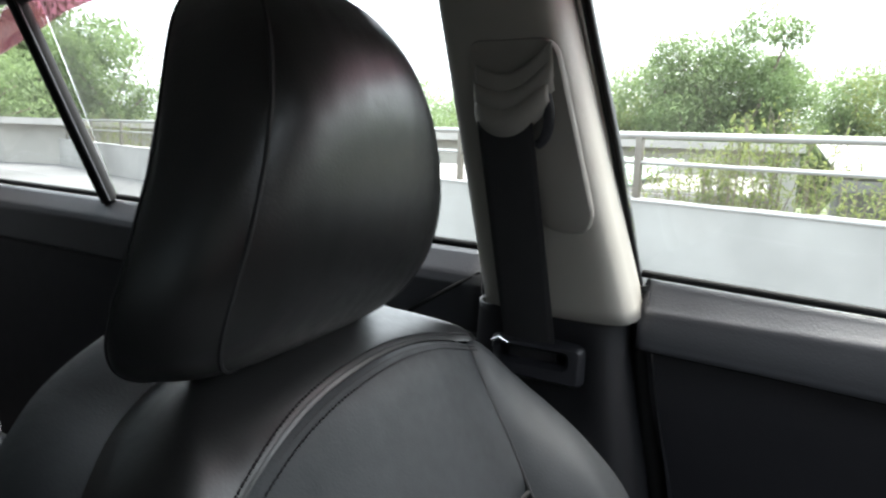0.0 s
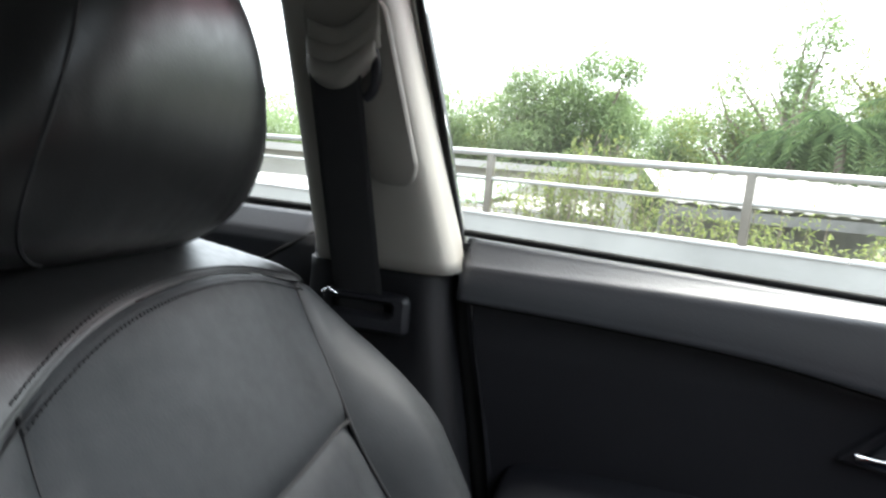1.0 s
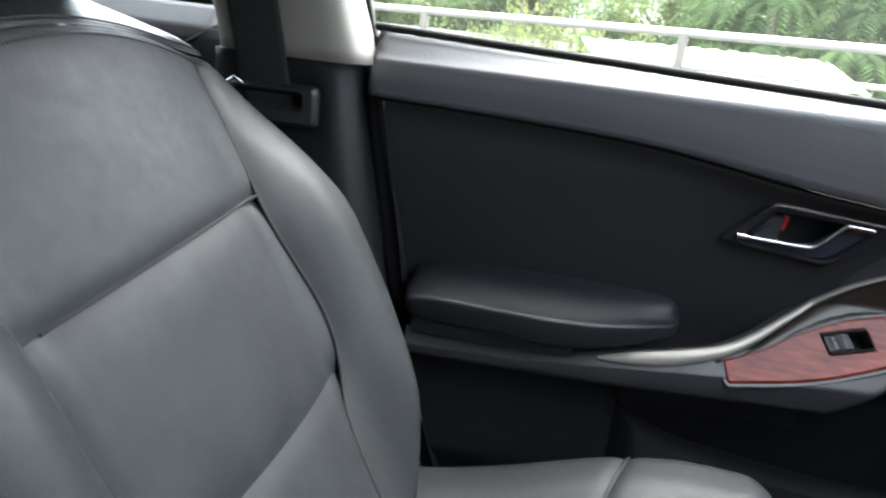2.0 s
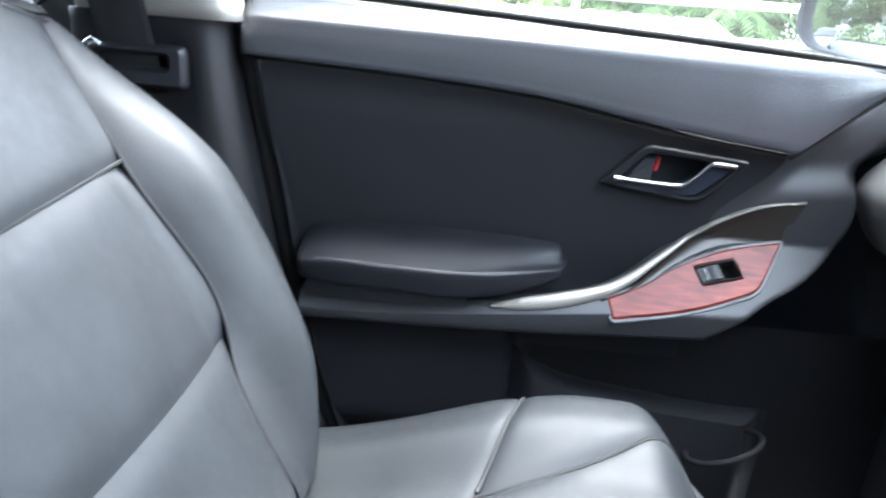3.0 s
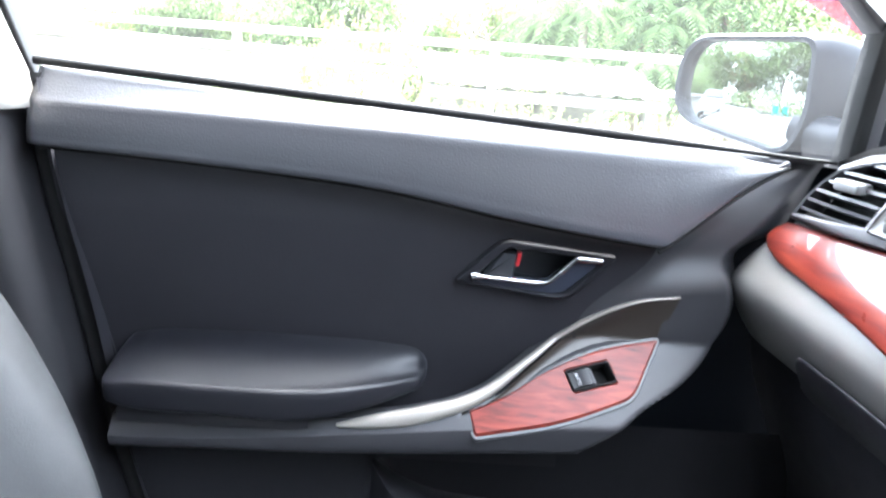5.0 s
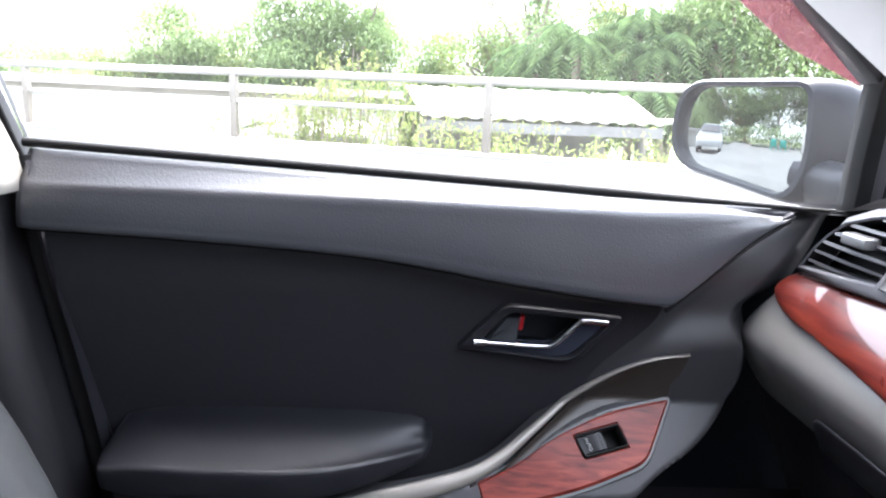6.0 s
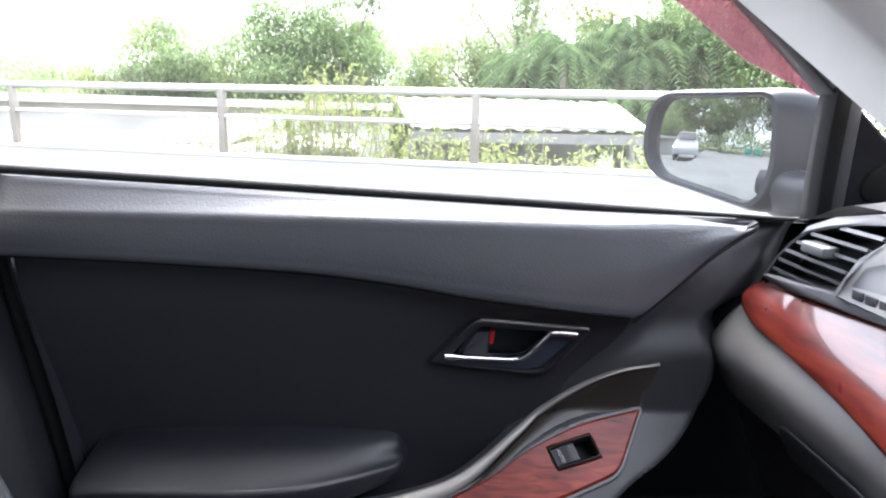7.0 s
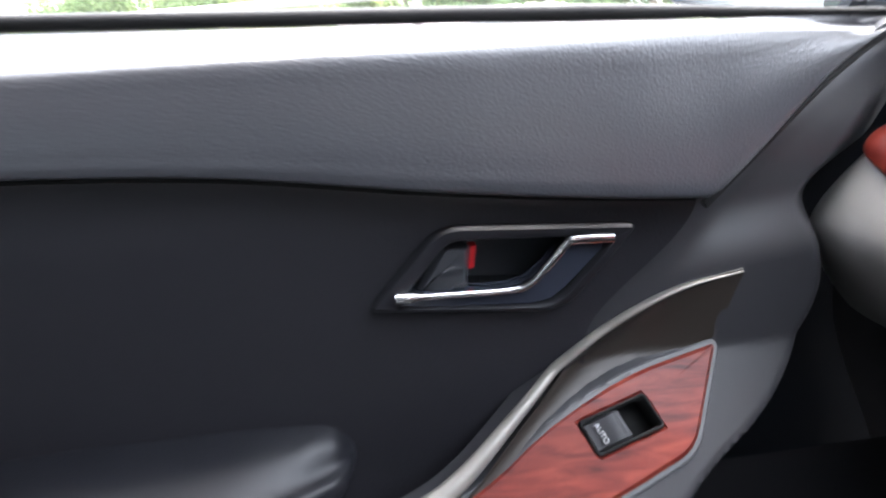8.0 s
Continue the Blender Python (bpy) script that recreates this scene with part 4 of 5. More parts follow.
def edge_a(b):
    """Half width of the backrest at b, shoulders included."""
    if b <= 0.445:
        return half_w(b)
    lo, hi = 0.0, 0.246
    for _ in range(30):
        m = (lo + hi) / 2
        lo, hi = (m, hi) if dome(m) > b else (lo, m)
    return lo


def front(a, b):
    w = max(edge_a(min(b, 0.578)), 0.02)
    bolster = 0.050 * sm(((a if a > 0 else -a - 0.02) - 0.115) / 0.085) * (1 - 0.97 * sm((b - 0.28) / 0.20))
    rnd = 0.045 * sm((abs(a) / w - 0.74) / 0.26) ** 2
    top = 0.048 * sm((b - 0.47) / 0.11) ** 1.5
    crown = 0.010 * math.cos(min(1.0, abs(a) / 0.14) * 1.57)
    return SO + UP * b + Vector((0, a, 0)) + NF * (bolster - rnd - top + crown)


def panel(name, a0, a1, b0, b1, nu, nv, m=LEATHER, puff=0.0045, label="", wr=0.0, puff_top=None, soft=0.009):
    """A stitched panel between seams: a0, a1 give the side seams at b, b0, b1 the cross seams at a."""
    def f(u, v):
        bm_ = lerp(b0(0), b1(0), v)
        a = lerp(a0(bm_), a1(bm_), u)
        b = lerp(b0(a), b1(a), v)
        a = lerp(a0(b), a1(b), u)
        du = min(u, 1 - u) * abs(a1(b) - a0(b))
        dv = min(v, 1 - v) * abs(b1(a) - b0(a))
        g = puff * math.exp(-(du / soft) ** 1.3)
        g += (puff_top or puff) * math.exp(-(dv / (0.004 if puff_top else soft)) ** 1.3) if v > 0.5 else puff * math.exp(-(dv / soft) ** 1.3)
        w = wr * (noise.noise(Vector((a * 26 + 30 * b * 0.15, b * 7, 1.3))) + 0.5 * noise.noise(Vector((a * 60, b * 25, 5)))) * min(1, min(du, dv) / 0.03)
        return front(a, b) - NF * g + NF * w
    return part(name, patch(f, nu, nv), m, backrest, label)


# sides and back of the backrest, under the stitched panels
per = []
for k in range(0, 31):
    b = lerp(-0.02, 0.445, k / 30)
    per.append((edge_a(b), b))
for k in range(1, 21):
    a = 0.245 * (1 - k / 20)
    per.append((a, dome(a)))
per = per + [(-a, b) for a, b in per[-2::-1]]
bm = bmesh.new()
rings = []
for off, n in ((-0.004, 0.0), (0.006, -0.012), (0.012, -0.035), (0.012, -0.065), (0.004, -0.090), (-0.02, -0.105), (-0.10, -0.110)):
    ring = []
    for a, b in per:
        p = front(a, b)
        c = SO + UP * min(b, 0.40)
        d = Vector((0, a, 0)) + UP * (b - min(b, 0.40))
        d = d.normalized() if d.length > 1e-5 else Vector()
        back = NF.lerp(Vector((1, 0, -0.12)), sm((b - 0.33) / 0.17)).normalized()
        n_in = n * lerp(1.0, 0.78, sm(-a / 0.1) * sm((b - 0.33) / 0.12))
        ring.append(bm.verts.new(p + d * off + back * n_in * (1.0 if off > -0.05 else 1.05)))
    rings.append(ring)
for a, b in zip(rings, rings[1:]):
    for k in range(len(a) - 1):
        bm.faces.new((a[k], a[k + 1], b[k + 1], b[k]))
bm.faces.new(rings[-1])
backrest = part("backrest", bm, LEATHER, seat, "black leather backrest")
panel("upper_panel", seam_in, seam_a, lambda a: 0.335 + 0.012 * (a / 0.14), pipe, 50, 60, wr=0.0004, puff_top=0.0012)
panel("middle_panel", seam_in, seam_a, lambda a: 0.160 + 0.10 * a * a - 0.004, lambda a: 0.335 + 0.012 * (a / 0.14), 60, 54, wr=0.0012, puff=0.0058, soft=0.014)
panel("lower_panel", seam_in, seam_a, lambda a: -0.02, lambda a: 0.160 + 0.10 * a * a - 0.004, 40, 34, wr=0.0012, puff=0.006, soft=0.014)
panel("outer_bolster", seam_a, lambda b: edge_a(b), lambda a: -0.02, lambda a: min(0.49, dome(min(0.245, abs(a)))), 30, 60, wr=0.001)
panel("inner_bolster", lambda b: -edge_a(b) - 0.025 * (1 - sm((b - 0.36) / 0.1)), seam_in, lambda a: -0.02, lambda a: min(pipe(a), dome(min(0.245, abs(a)))), 30, 60, wr=0.001)


def yoke(u, v):
    a = lerp(-0.244, 0.212, u)
    b0 = pipe(min(0.165, a)) + 0.001
    d = max(dome(abs(a)), b0 + 0.001)
    b = lerp(b0, d, v)
    g = 0.0012 * math.exp(-((b - b0) / 0.004) ** 1.3)
    return front(a, b) - NF * g


part("yoke_panel", patch(yoke, 60, 20), HEAD_LEATHER, backrest)
for dz, r in ((-0.0042, 0.0008), (0.0042, 0.0008)):
    part("piping", tube([front(lerp(-0.235, 0.163, k / 50), pipe(lerp(-0.235, 0.163, k / 50)) + dz) + NF * -0.001 for k in range(51)], r, 6), THREAD, backrest, "twin stitched piping")
stitch = bmesh.new()
for k in range(84):
    for dz in (-0.0088, 0.0088):
        a0, a1 = lerp(-0.163, 0.163, (k + 0.1) / 84), lerp(-0.163, 0.163, (k + 0.75) / 84)
        tube([front(a0, pipe(a0) + dz) + NF * 0.0002, front(a1, pipe(a1) + dz) + NF * 0.0003], 0.0009, 5, stitch)
part("stitching", stitch, THREAD, backrest)
for s in (-1, 1):
    part("side_seam", tube([front(seam_a(b) if s > 0 else seam_in(b), b) - NF * 0.0052 for b in [lerp(0.0, 0.488, k / 50) for k in range(51)]], 0.0019, 6), THREAD, backrest)
part("cross_seam", tube([front(a, 0.335 + 0.012 * (a / 0.14)) - NF * 0.0050 for a in [lerp(-0.14, 0.14, k / 20) for k in range(21)]], 0.0018, 6), THREAD, backrest)

# headrest
HC = Vector((-0.145, 0.3186, 1.109))
HU = Vector((-0.181, 0, 1.0)).normalized()
HN = Vector((1.0, 0.099, 0.181)).normalized()
HS = HU.cross(HN).normalized()


def head(u, v):
    """A headrest that widens towards its foot, with a flat side panel and a bulging front."""
    th, ph = (u - 0.5) * 2 * math.pi, (v - 0.5) * math.pi
    e1, e2 = 0.617, 0.511
    f = lambda q, e: math.copysign(abs(q) ** e, q)
    t = f(math.sin(ph), e2)
    rr = f(math.cos(ph), e2)
    s, d = f(math.sin(th), e1) * rr, f(math.cos(th), e1) * rr
    wide = 0.128 * (1 - 0.341 * t - 0.045 * t * t)
    n = d * (0.0627 if d > 0 else 0.040) + 0.018 * t - 0.040 * t * t
    p = HC + HS * (s * wide) + HU * (t * 0.1238) + HN * n
    ripple = 0.0006 * noise.noise(Vector((p.y * 60, p.z * 14, 3.0))) * (1 if d > 0.2 else 0)
    return p + HN * ripple


headrest = part("headrest", patch(head, 160, 110), HEAD_LEATHER, seat, "smooth black leather headrest")
for uu, turn in ((0.205, 0.0), (0.335, 0.045), (0.665, -0.045), (0.795, 0.0)):
    part("head_seam", tube([head(uu + turn * (1 - v), v) + (head(uu + turn * (1 - v), v) - HC).normalized() * -0.0003 for v in [lerp(0.08, 0.92, k / 40) for k in range(41)]], 0.0016, 6), THREAD, headrest)
for s in (-0.06, 0.06):
    part("headrest_rod", tube([Vector((-0.20, 0.335 + s, 0.93)), Vector((-0.19, 0.335 + s, 1.03))], 0.006, 10), CHROME, seat, "steel headrest rod")

# cushion
def cush_z(x, a):
    base = lerp(0.478, 0.556, sm((x - 0.10) / 0.33))
    bol = 0.028 * sm((abs(a) - 0.10) / 0.08)
    endx = 0.565 - 0.35 * max(0.0, abs(a) - 0.12) ** 1.5
    frontd = 0.10 * sm((x - (endx - 0.09)) / 0.11) ** 1.6
    side = 0.07 * sm((abs(a) - 0.205) / 0.06) ** 1.6
    return base + bol - frontd - side


def cpanel(name, a0, a1, x0, x1, nu, nv):
    def f(u, v):
        x = lerp(0.12, 0.50, v)
        for _ in range(3):
            aa = lerp(a0(x), a1(x), u)
            x = lerp(x0(aa), x1(aa), v)
        du = min(u, 1 - u) * abs(a1(x) - a0(x))
        dv = min(v, 1 - v) * 0.3
        g = 0.005 * (math.exp(-(du / 0.008) ** 1.3) + math.exp(-(dv / 0.008) ** 1.3))
        w = 0.0012 * noise.noise(Vector((x * 18, aa * 12, 2)))
        return Vector((x, SY + aa, cush_z(x, aa) - g + w))
    return part(name, patch(f, nu, nv), LEATHER, cushion)


bm = bmesh.new()
out = [(lerp(0.12, 0.52, k / 16), 0.262) for k in range(17)]
out += [(0.52 + 0.055 * math.sin(t), 0.262 - 0.14 * (1 - math.cos(t))) for t in [radians(9 * k) for k in range(1, 11)]]
out = [(x, -a) for x, a in out] + [(x, a) for x, a in out[::-1]]
prev = None
for off, zz in ((-0.006, None), (0.004, 0.485), (0.004, 0.40), (-0.02, 0.34)):
    ring = []
    for x, a in out:
        z = cush_z(x, a) - 0.003 if zz is None else min(zz, cush_z(x, a))
        ring.append(bm.verts.new(Vector((x + off * (x > 0.5), SY + a * (1 + off / 0.262), z))))
    if prev:
        for k in range(len(ring) - 1):
            bm.faces.new((prev[k], prev[k + 1], ring[k + 1], ring[k]))
    prev = ring
bm.faces.new(prev)
cushion = part("cushion", bm, LEATHER, seat, "black leather seat cushion")
seam_c = cv((0.10, 0.075), (0.33, 0.098), (0.42, 0.125), (0.53, 0.182))
cross = lambda a: 0.315 + 0.40 * max(0.0, abs(a) - 0.098)
cpanel("cushion_centre", lambda x: -seam_c(x), seam_c, lambda a: 0.10, lambda a: 0.565, 40, 60)
for s, nm in ((1, "outer"), (-1, "inner")):
    cpanel(nm + "_thigh_bolster", lambda x, s=s: s * seam_c(x), lambda x, s=s: s * 0.262, lambda a: 0.10, cross, 26, 30)
    cpanel(nm + "_front_bolster", lambda x, s=s: s * seam_c(x), lambda x, s=s: s * min(0.262, 0.262 - 0.14 * (1 - math.cos(math.asin(max(0, min(1, (x - 0.52) / 0.055)))))), cross, lambda a: 0.565, 26, 36)
    part("cushion_seam", tube([Vector((x, SY + s * seam_c(x), cush_z(x, s * seam_c(x)) - 0.0042)) for x in [lerp(0.12, 0.55, k / 30) for k in range(31)]], 0.0022, 6), THREAD, cushion)
    part("bolster_seam", tube([Vector((cross(a), SY + s * a, cush_z(cross(a), a) - 0.0022)) for a in [lerp(0.10, 0.25, k / 20) for k in range(21)]], 0.0022, 6), THREAD, cushion)
part("seat_base", box(0.10, 0.52, SY - 0.22, SY + 0.22, 0.24, 0.36, 0.015), PLASTIC, seat)
part("hinge_cover", box(0.090, 0.136, SY + 0.232, SY + 0.258, 0.440, 0.474, 0.007), VENTGREY, seat, "grey hinge cover")

# ---------------------------------------------------------------- dashboard
dash = thing("dashboard", (0.95, 0.0, 0.3), "black and silver dashboard with red wood band", "dashboard")
end_y = cv((0.68, 0.765), (0.74, 0.790), (0.78, 0.792), (0.82, 0.788), (0.86, 0.778), (0.88, 0.768), (0.96, 0.700))


def dash_x(y, z):
    """Face of the dashboard: bellied in the middle, drawn back at the door."""
    prof = cv((0.66, 0.900), (0.69, 0.850), (0.715, 0.816), (0.74, 0.792), (0.77, 0.770), (0.797, 0.756), (0.808, 0.7535), (0.820, 0.757), (0.835, 0.766), (0.85, 0.777), (0.885, 0.802), (0.93, 0.806), (0.975, 0.835), (1.0, 0.90))
    return prof(z) + 0.05 * sm((y - (end_y(min(z, 0.96)) - 0.06)) / 0.06) ** 2 - 0.02 * sm((0.55 - y) / 0.3)


wood_lo = cv((0.40, 0.818), (0.53, 0.833), (0.62, 0.842), (0.70, 0.850), (0.745, 0.863))
wood_hi = cv((0.40, 0.898), (0.53, 0.893), (0.62, 0.888), (0.70, 0.884), (0.745, 0.881))
sil_lo = cv((0.40, 0.735), (0.60, 0.742), (0.70, 0.730), (0.80, 0.735))


def dash_face(y0, y1, lo, hi, nu, nv, proud=0.0, bead=0.004, end=None):
    def f(u, v):
        y = lerp(y0, y1, u)
        z = lerp(lo(y), hi(y), v)
        if end:
            y = min(y, lerp(y0, end(z), u)) if u > 0.5 else y
        d = min(v, 1 - v) * (hi(y) - lo(y))
        return Vector((dash_x(y, z) - 0.003 - proud * math.sin(math.pi * (0.06 + 0.88 * v)) ** 0.7, y, z))
    return patch(f, nu, nv)


def fascia(u, v):
    z = lerp(0.70, 0.900, v)
    y = lerp(-0.70, end_y(z), u)
    return Vector((dash_x(y, z) + (0.05 * (max(0.0, 0.735 - z) / 0.035)), y, z))


part("silver_fascia", patch(fascia, 160, 30), DASHSILVER, dash, "grey metallic fascia")
part("wood_band", dash_face(-0.55, 0.745, wood_lo, wood_hi, 140, 24, 0.010, 0.006), DASHWOOD, dash, "glossy red wood band", solid=0.002)


def lower_dash(u, v):
    z = lerp(0.30, 0.742, v)
    y = lerp(-0.70, 0.80, u)
    return Vector((0.90 - 0.075 * sm((z - 0.50) / 0.24) - 0.004, y, z))


part("lower_dash", patch(lower_dash, 40, 20), PLASTIC, dash)
part("top_pad", patch(lambda u, v: Vector((lerp(0.83, 1.20, v), lerp(-0.70, 0.74 - 0.02 * v, u), 0.978 + 0.022 * math.sin(v * 2.2) - 0.03 * sm((u - 0.93) / 0.07))), 60, 20), PLASTIC, dash, "grained black dashboard top")

part("glovebox_lid", dash_face(0.05, 0.645, lambda y: 0.690, lambda y: 0.776 - 0.05 * sm((y - 0.585) / 0.06) ** 2, 70, 30, 0.003), PLASTIC, dash, "black glovebox lid", solid=0.002)
# side vent
def vent_pt(y, z, h=0.0):
    return Vector((dash_x(y, z) - h - 0.004, y, z))


VENT_O = [Vector(p) for p in [(0.737, 0.884), (0.722, 0.910), (0.700, 0.935), (0.672, 0.955), (0.640, 0.967), (0.600, 0.976), (0.55, 0.984), (0.50, 0.988), (0.44, 0.988), (0.44, 0.900), (0.55, 0.893), (0.65, 0.888)]]
VENT_I = [Vector(p) for p in [(0.716, 0.894), (0.704, 0.914), (0.686, 0.932), (0.662, 0.947), (0.634, 0.957), (0.598, 0.966), (0.552, 0.973), (0.546, 0.972), (0.556, 0.962), (0.580, 0.940), (0.600, 0.905), (0.652, 0.899)]]
vent = part("air_vent", plate(VENT_O, lambda p, h: vent_pt(p[0], p[1], h + 0.010), 0.03, 0.003, hole=VENT_I), VENTGREY, dash, "rounded grey air vent surround")
part("vent_well", plate(inset(VENT_I, -0.003), lambda p, h: vent_pt(p[0], p[1], h - 0.022), 0.004, 0.001), RUBBER, vent)
for k in range(6):
    z = 0.902 + 0.0115 * k
    yl = cv((0.894, 0.714), (0.914, 0.702), (0.932, 0.684), (0.947, 0.660), (0.957, 0.632), (0.966, 0.598))(z)
    yr = cv((0.899, 0.602), (0.940, 0.582), (0.972, 0.556))(z)
    bm = bmesh.new()
    secs = []
    for y in (yl, lerp(yl, yr, 0.5), yr):
        secs.append([bm.verts.new(vent_pt(y, z + dz, h)) for dz, h in ((0.0015, 0.006), (-0.0015, 0.006), (-0.0085, -0.016), (-0.0055, -0.016))])
    for a, b in zip(secs, secs[1:]):
        for q in range(4):
            bm.faces.new((a[q], a[(q + 1) % 4], b[(q + 1) % 4], b[q]))
    bm.faces.new(secs[0])
    bm.faces.new(secs[-1][::-1])
    part("slat", bm, SLATGREY, vent)
kb = box(-0.012, 0.004, -0.018, 0.018, -0.0055, 0.0055, 0.002)
bmesh.ops.translate(kb, verts=kb.verts, vec=vent_pt(0.634, 0.937, 0.004))
part("vent_knob", kb, KNOB, vent, "satin grey vent knob")
cover = part("airbag_cover", plate(rounded([(0.40, 0.902), (0.40, 0.984), (0.545, 0.970), (0.572, 0.940), (0.594, 0.901)], [0.004, 0.01, 0.02, 0.03, 0.006]), lambda p, h: vent_pt(p[0], p[1], h + 0.013), 0.02, 0.004), AIRBAG, dash, "pale grey airbag cover")
for k in range(3):
    part("print_bar", plate(rounded([(0.568 - 0.017 * k, 0.908), (0.568 - 0.017 * k, 0.916), (0.555 - 0.017 * k, 0.916), (0.555 - 0.017 * k, 0.908)], 0.001), lambda p, h: vent_pt(p[0], p[1], h + 0.0136), 0.002, 0.0002), VENTGREY, cover)

# ---------------------------------------------------------------- shell of the car
structure("ceiling", patch(lambda u, v: Vector((lerp(-1.25, 0.42, u), lerp(-0.60, 0.60, v), 1.415 - 0.075 * abs(2 * v - 1) ** 4 - 0.03 * (2 * u - 1) ** 2)), 30, 30), HEADLINER, "light grey fabric headliner", "ceiling")
structure("roof", patch(lambda u, v: Vector((lerp(-1.30, 0.46, u), lerp(-0.64, 0.64, v), 1.455 - 0.085 * abs(2 * v - 1) ** 4 - 0.03 * (2 * u - 1) ** 2)), 30, 30), CARPAINT, "dark grey painted car roof", "roof")


def a_pillar(side):
    def f(u, v):
        p = Vector((0.425, side * 0.585, 1.412)).lerp(Vector((1.095, side * 0.71, 1.002)), u)
        t = lerp(-1.65, 1, v)
        inn = 0.020 - 0.045 * t * t if t > -0.6 else lerp(0.0038, 0.012, (-0.6 - t) / 1.05)
        return p + Vector((0.045 * t * 0.7, -side * inn, 0.055 * t * 0.8 + 0.01))
    return f


# left trim has a paler grey than the right
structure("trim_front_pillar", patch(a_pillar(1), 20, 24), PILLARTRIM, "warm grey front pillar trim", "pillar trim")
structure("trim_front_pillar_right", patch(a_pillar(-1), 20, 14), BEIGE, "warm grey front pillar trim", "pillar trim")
structure("trim_roof_rail", patch(lambda u, v: Vector((lerp(-1.25, 0.40, u), lerp(0.56, 0.625, v), lerp(1.372, 1.335, v) + 0.006 * math.sin(v * 3.1))), 20, 6), BEIGE, "warm grey roof rail trim", "trim")
structure("wall_right", box(-1.75, 1.25, -0.78, -0.72, 0.20, 0.97, 0.01), VINYL, "plain black right side of the cabin", "wall")
structure("wall_right_pillar", box(-0.15, 0.0, -0.68, -0.62, 0.97, 1.36, 0.01), BEIGE, "plain right centre pillar", "pillar")
structure("wall_right_rear", patch(lambda u, v: Vector((lerp(-1.75, -1.30 + 0.30 * v, u), lerp(-0.73, -0.60, v), lerp(0.96, 1.38, v))), 2, 4), BEIGE, "plain right rear pillar", "pillar")
structure("wall_console", box(-0.25, 0.86, -0.36, -0.17, 0.22, 0.60, 0.03, seg=3), PLASTIC, "plain black centre console", "console")
# out of view; the next three panes are darkened to block light
structure("window_rear", patch(lambda u, v: Vector((lerp(-1.75, -1.25, v), lerp(-0.70, 0.70, u) * lerp(1, 0.84, v), lerp(1.0, 1.38, v))), 4, 4), DIMGLASS, "unseen rear window darkened to block light", "window")
structure("window_right_rear", patch(lambda u, v: Vector((lerp(-1.30, -0.15, u), lerp(-0.73, -0.62, v), lerp(0.96, 1.37, v))), 4, 4), DIMGLASS, "unseen right rear window darkened to block light", "window")
structure("window_right_front", patch(lambda u, v: Vector((lerp(0.0, lerp(0.95, 0.42, v), u), lerp(-0.73, -0.62, v), lerp(0.96, 1.37, v))), 4, 4), DIMMERGLASS, "unseen right front window darkened to block light", "window")
structure("window_windscreen", patch(lambda u, v: Vector((lerp(1.24, 0.40, v), lerp(-0.74, 0.74, u) * lerp(1, 0.80, v), lerp(0.98, 1.40, v))), 4, 6), GLASS, "clear windscreen", "window").visible_shadow = False
structure("wall_left_rear_pillar", box(-1.60, -1.38, 0.60, 0.70, 0.97, 1.30, 0.02), BEIGE, "plain left rear pillar", "pillar")
structure("wall_rear", box(-1.78, -1.72, -0.74, 0.74, 0.20, 1.02, 0.01), CARPET, "plain rear wall of the cabin", "wall")
structure("wall_front", box(1.20, 1.26, -0.76, 0.78, 0.20, 0.99, 0.01), PLASTIC, "plain front wall of the cabin", "wall")
rear_shelf = structure("trim_rear_shelf", box(-1.75, -1.45, -0.70, 0.70, 0.98, 1.01, 0.01), CARPET, "dark parcel shelf", "shelf")

# rear bench
bench = thing("rear_seat", (-1.1, 0.0, 0.24), "black leather rear bench seat", "car seat")
part("cushion", box(-1.25, -0.75, -0.62, 0.64, 0.26, 0.56, 0.06, seg=4), LEATHER, bench)
bb = box(-0.07, 0.07, -0.62, 0.64, -0.30, 0.30, 0.05, seg=4)
bmesh.ops.rotate(bb, verts=bb.verts, cent=(0, 0, 0), matrix=Matrix.Rotation(radians(-24), 3, "Y"))
bmesh.ops.translate(bb, verts=bb.verts, vec=(-1.36, 0, 0.78))
part("backrest", bb, LEATHER, bench)

# ---------------------------------------------------------------- roofs beyond the parapet
def polar(az, d, z=0.0):
    return Vector((0.39 + d * math.sin(radians(az)), 0.04 + d * math.cos(radians(az)), z))


shed = thing("shed", polar(11, 11, -3.2), "low shed with a pale corrugated sheet roof", "building")
E0, E1 = polar(0.5, 8.6, 0.845), polar(20.2, 9.2, 0.865)
R0, R1 = polar(-1.0, 14.0, 1.30), polar(17.0, 14.5, 1.34)
ea = (E1 - E0)


def shed_roof(u, v):
    p = E0.lerp(E1, u).lerp(R0.lerp(R1, u), v)
    p.z += 0.012 * math.copysign(abs(math.sin(u * 26 * math.pi)) ** 0.4, math.sin(u * 26 * math.pi))
    return p


part("roof_sheet", patch(shed_roof, 256, 4), ROOFING, shed, "pale corrugated roof sheet", solid=0.02)
bm = bmesh.new()
for a, b, w, h in ((E0, E1, 0.05, 0.14),):
    q = [a + Vector((0, 0, -0.04)), b + Vector((0, 0, -0.04)), b + Vector((0, 0, -0.17)), a + Vector((0, 0, -0.17))]
    vs = [bm.verts.new(p) for p in q] + [bm.verts.new(p + Vector((0.02, 0.12, 0))) for p in q]
    for f in ((0, 1, 2, 3), (7, 6, 5, 4), (0, 4, 5, 1), (3, 2, 6, 7), (0, 3, 7, 4), (1, 5, 6, 2)):
        bm.faces.new([vs[k] for k in f])
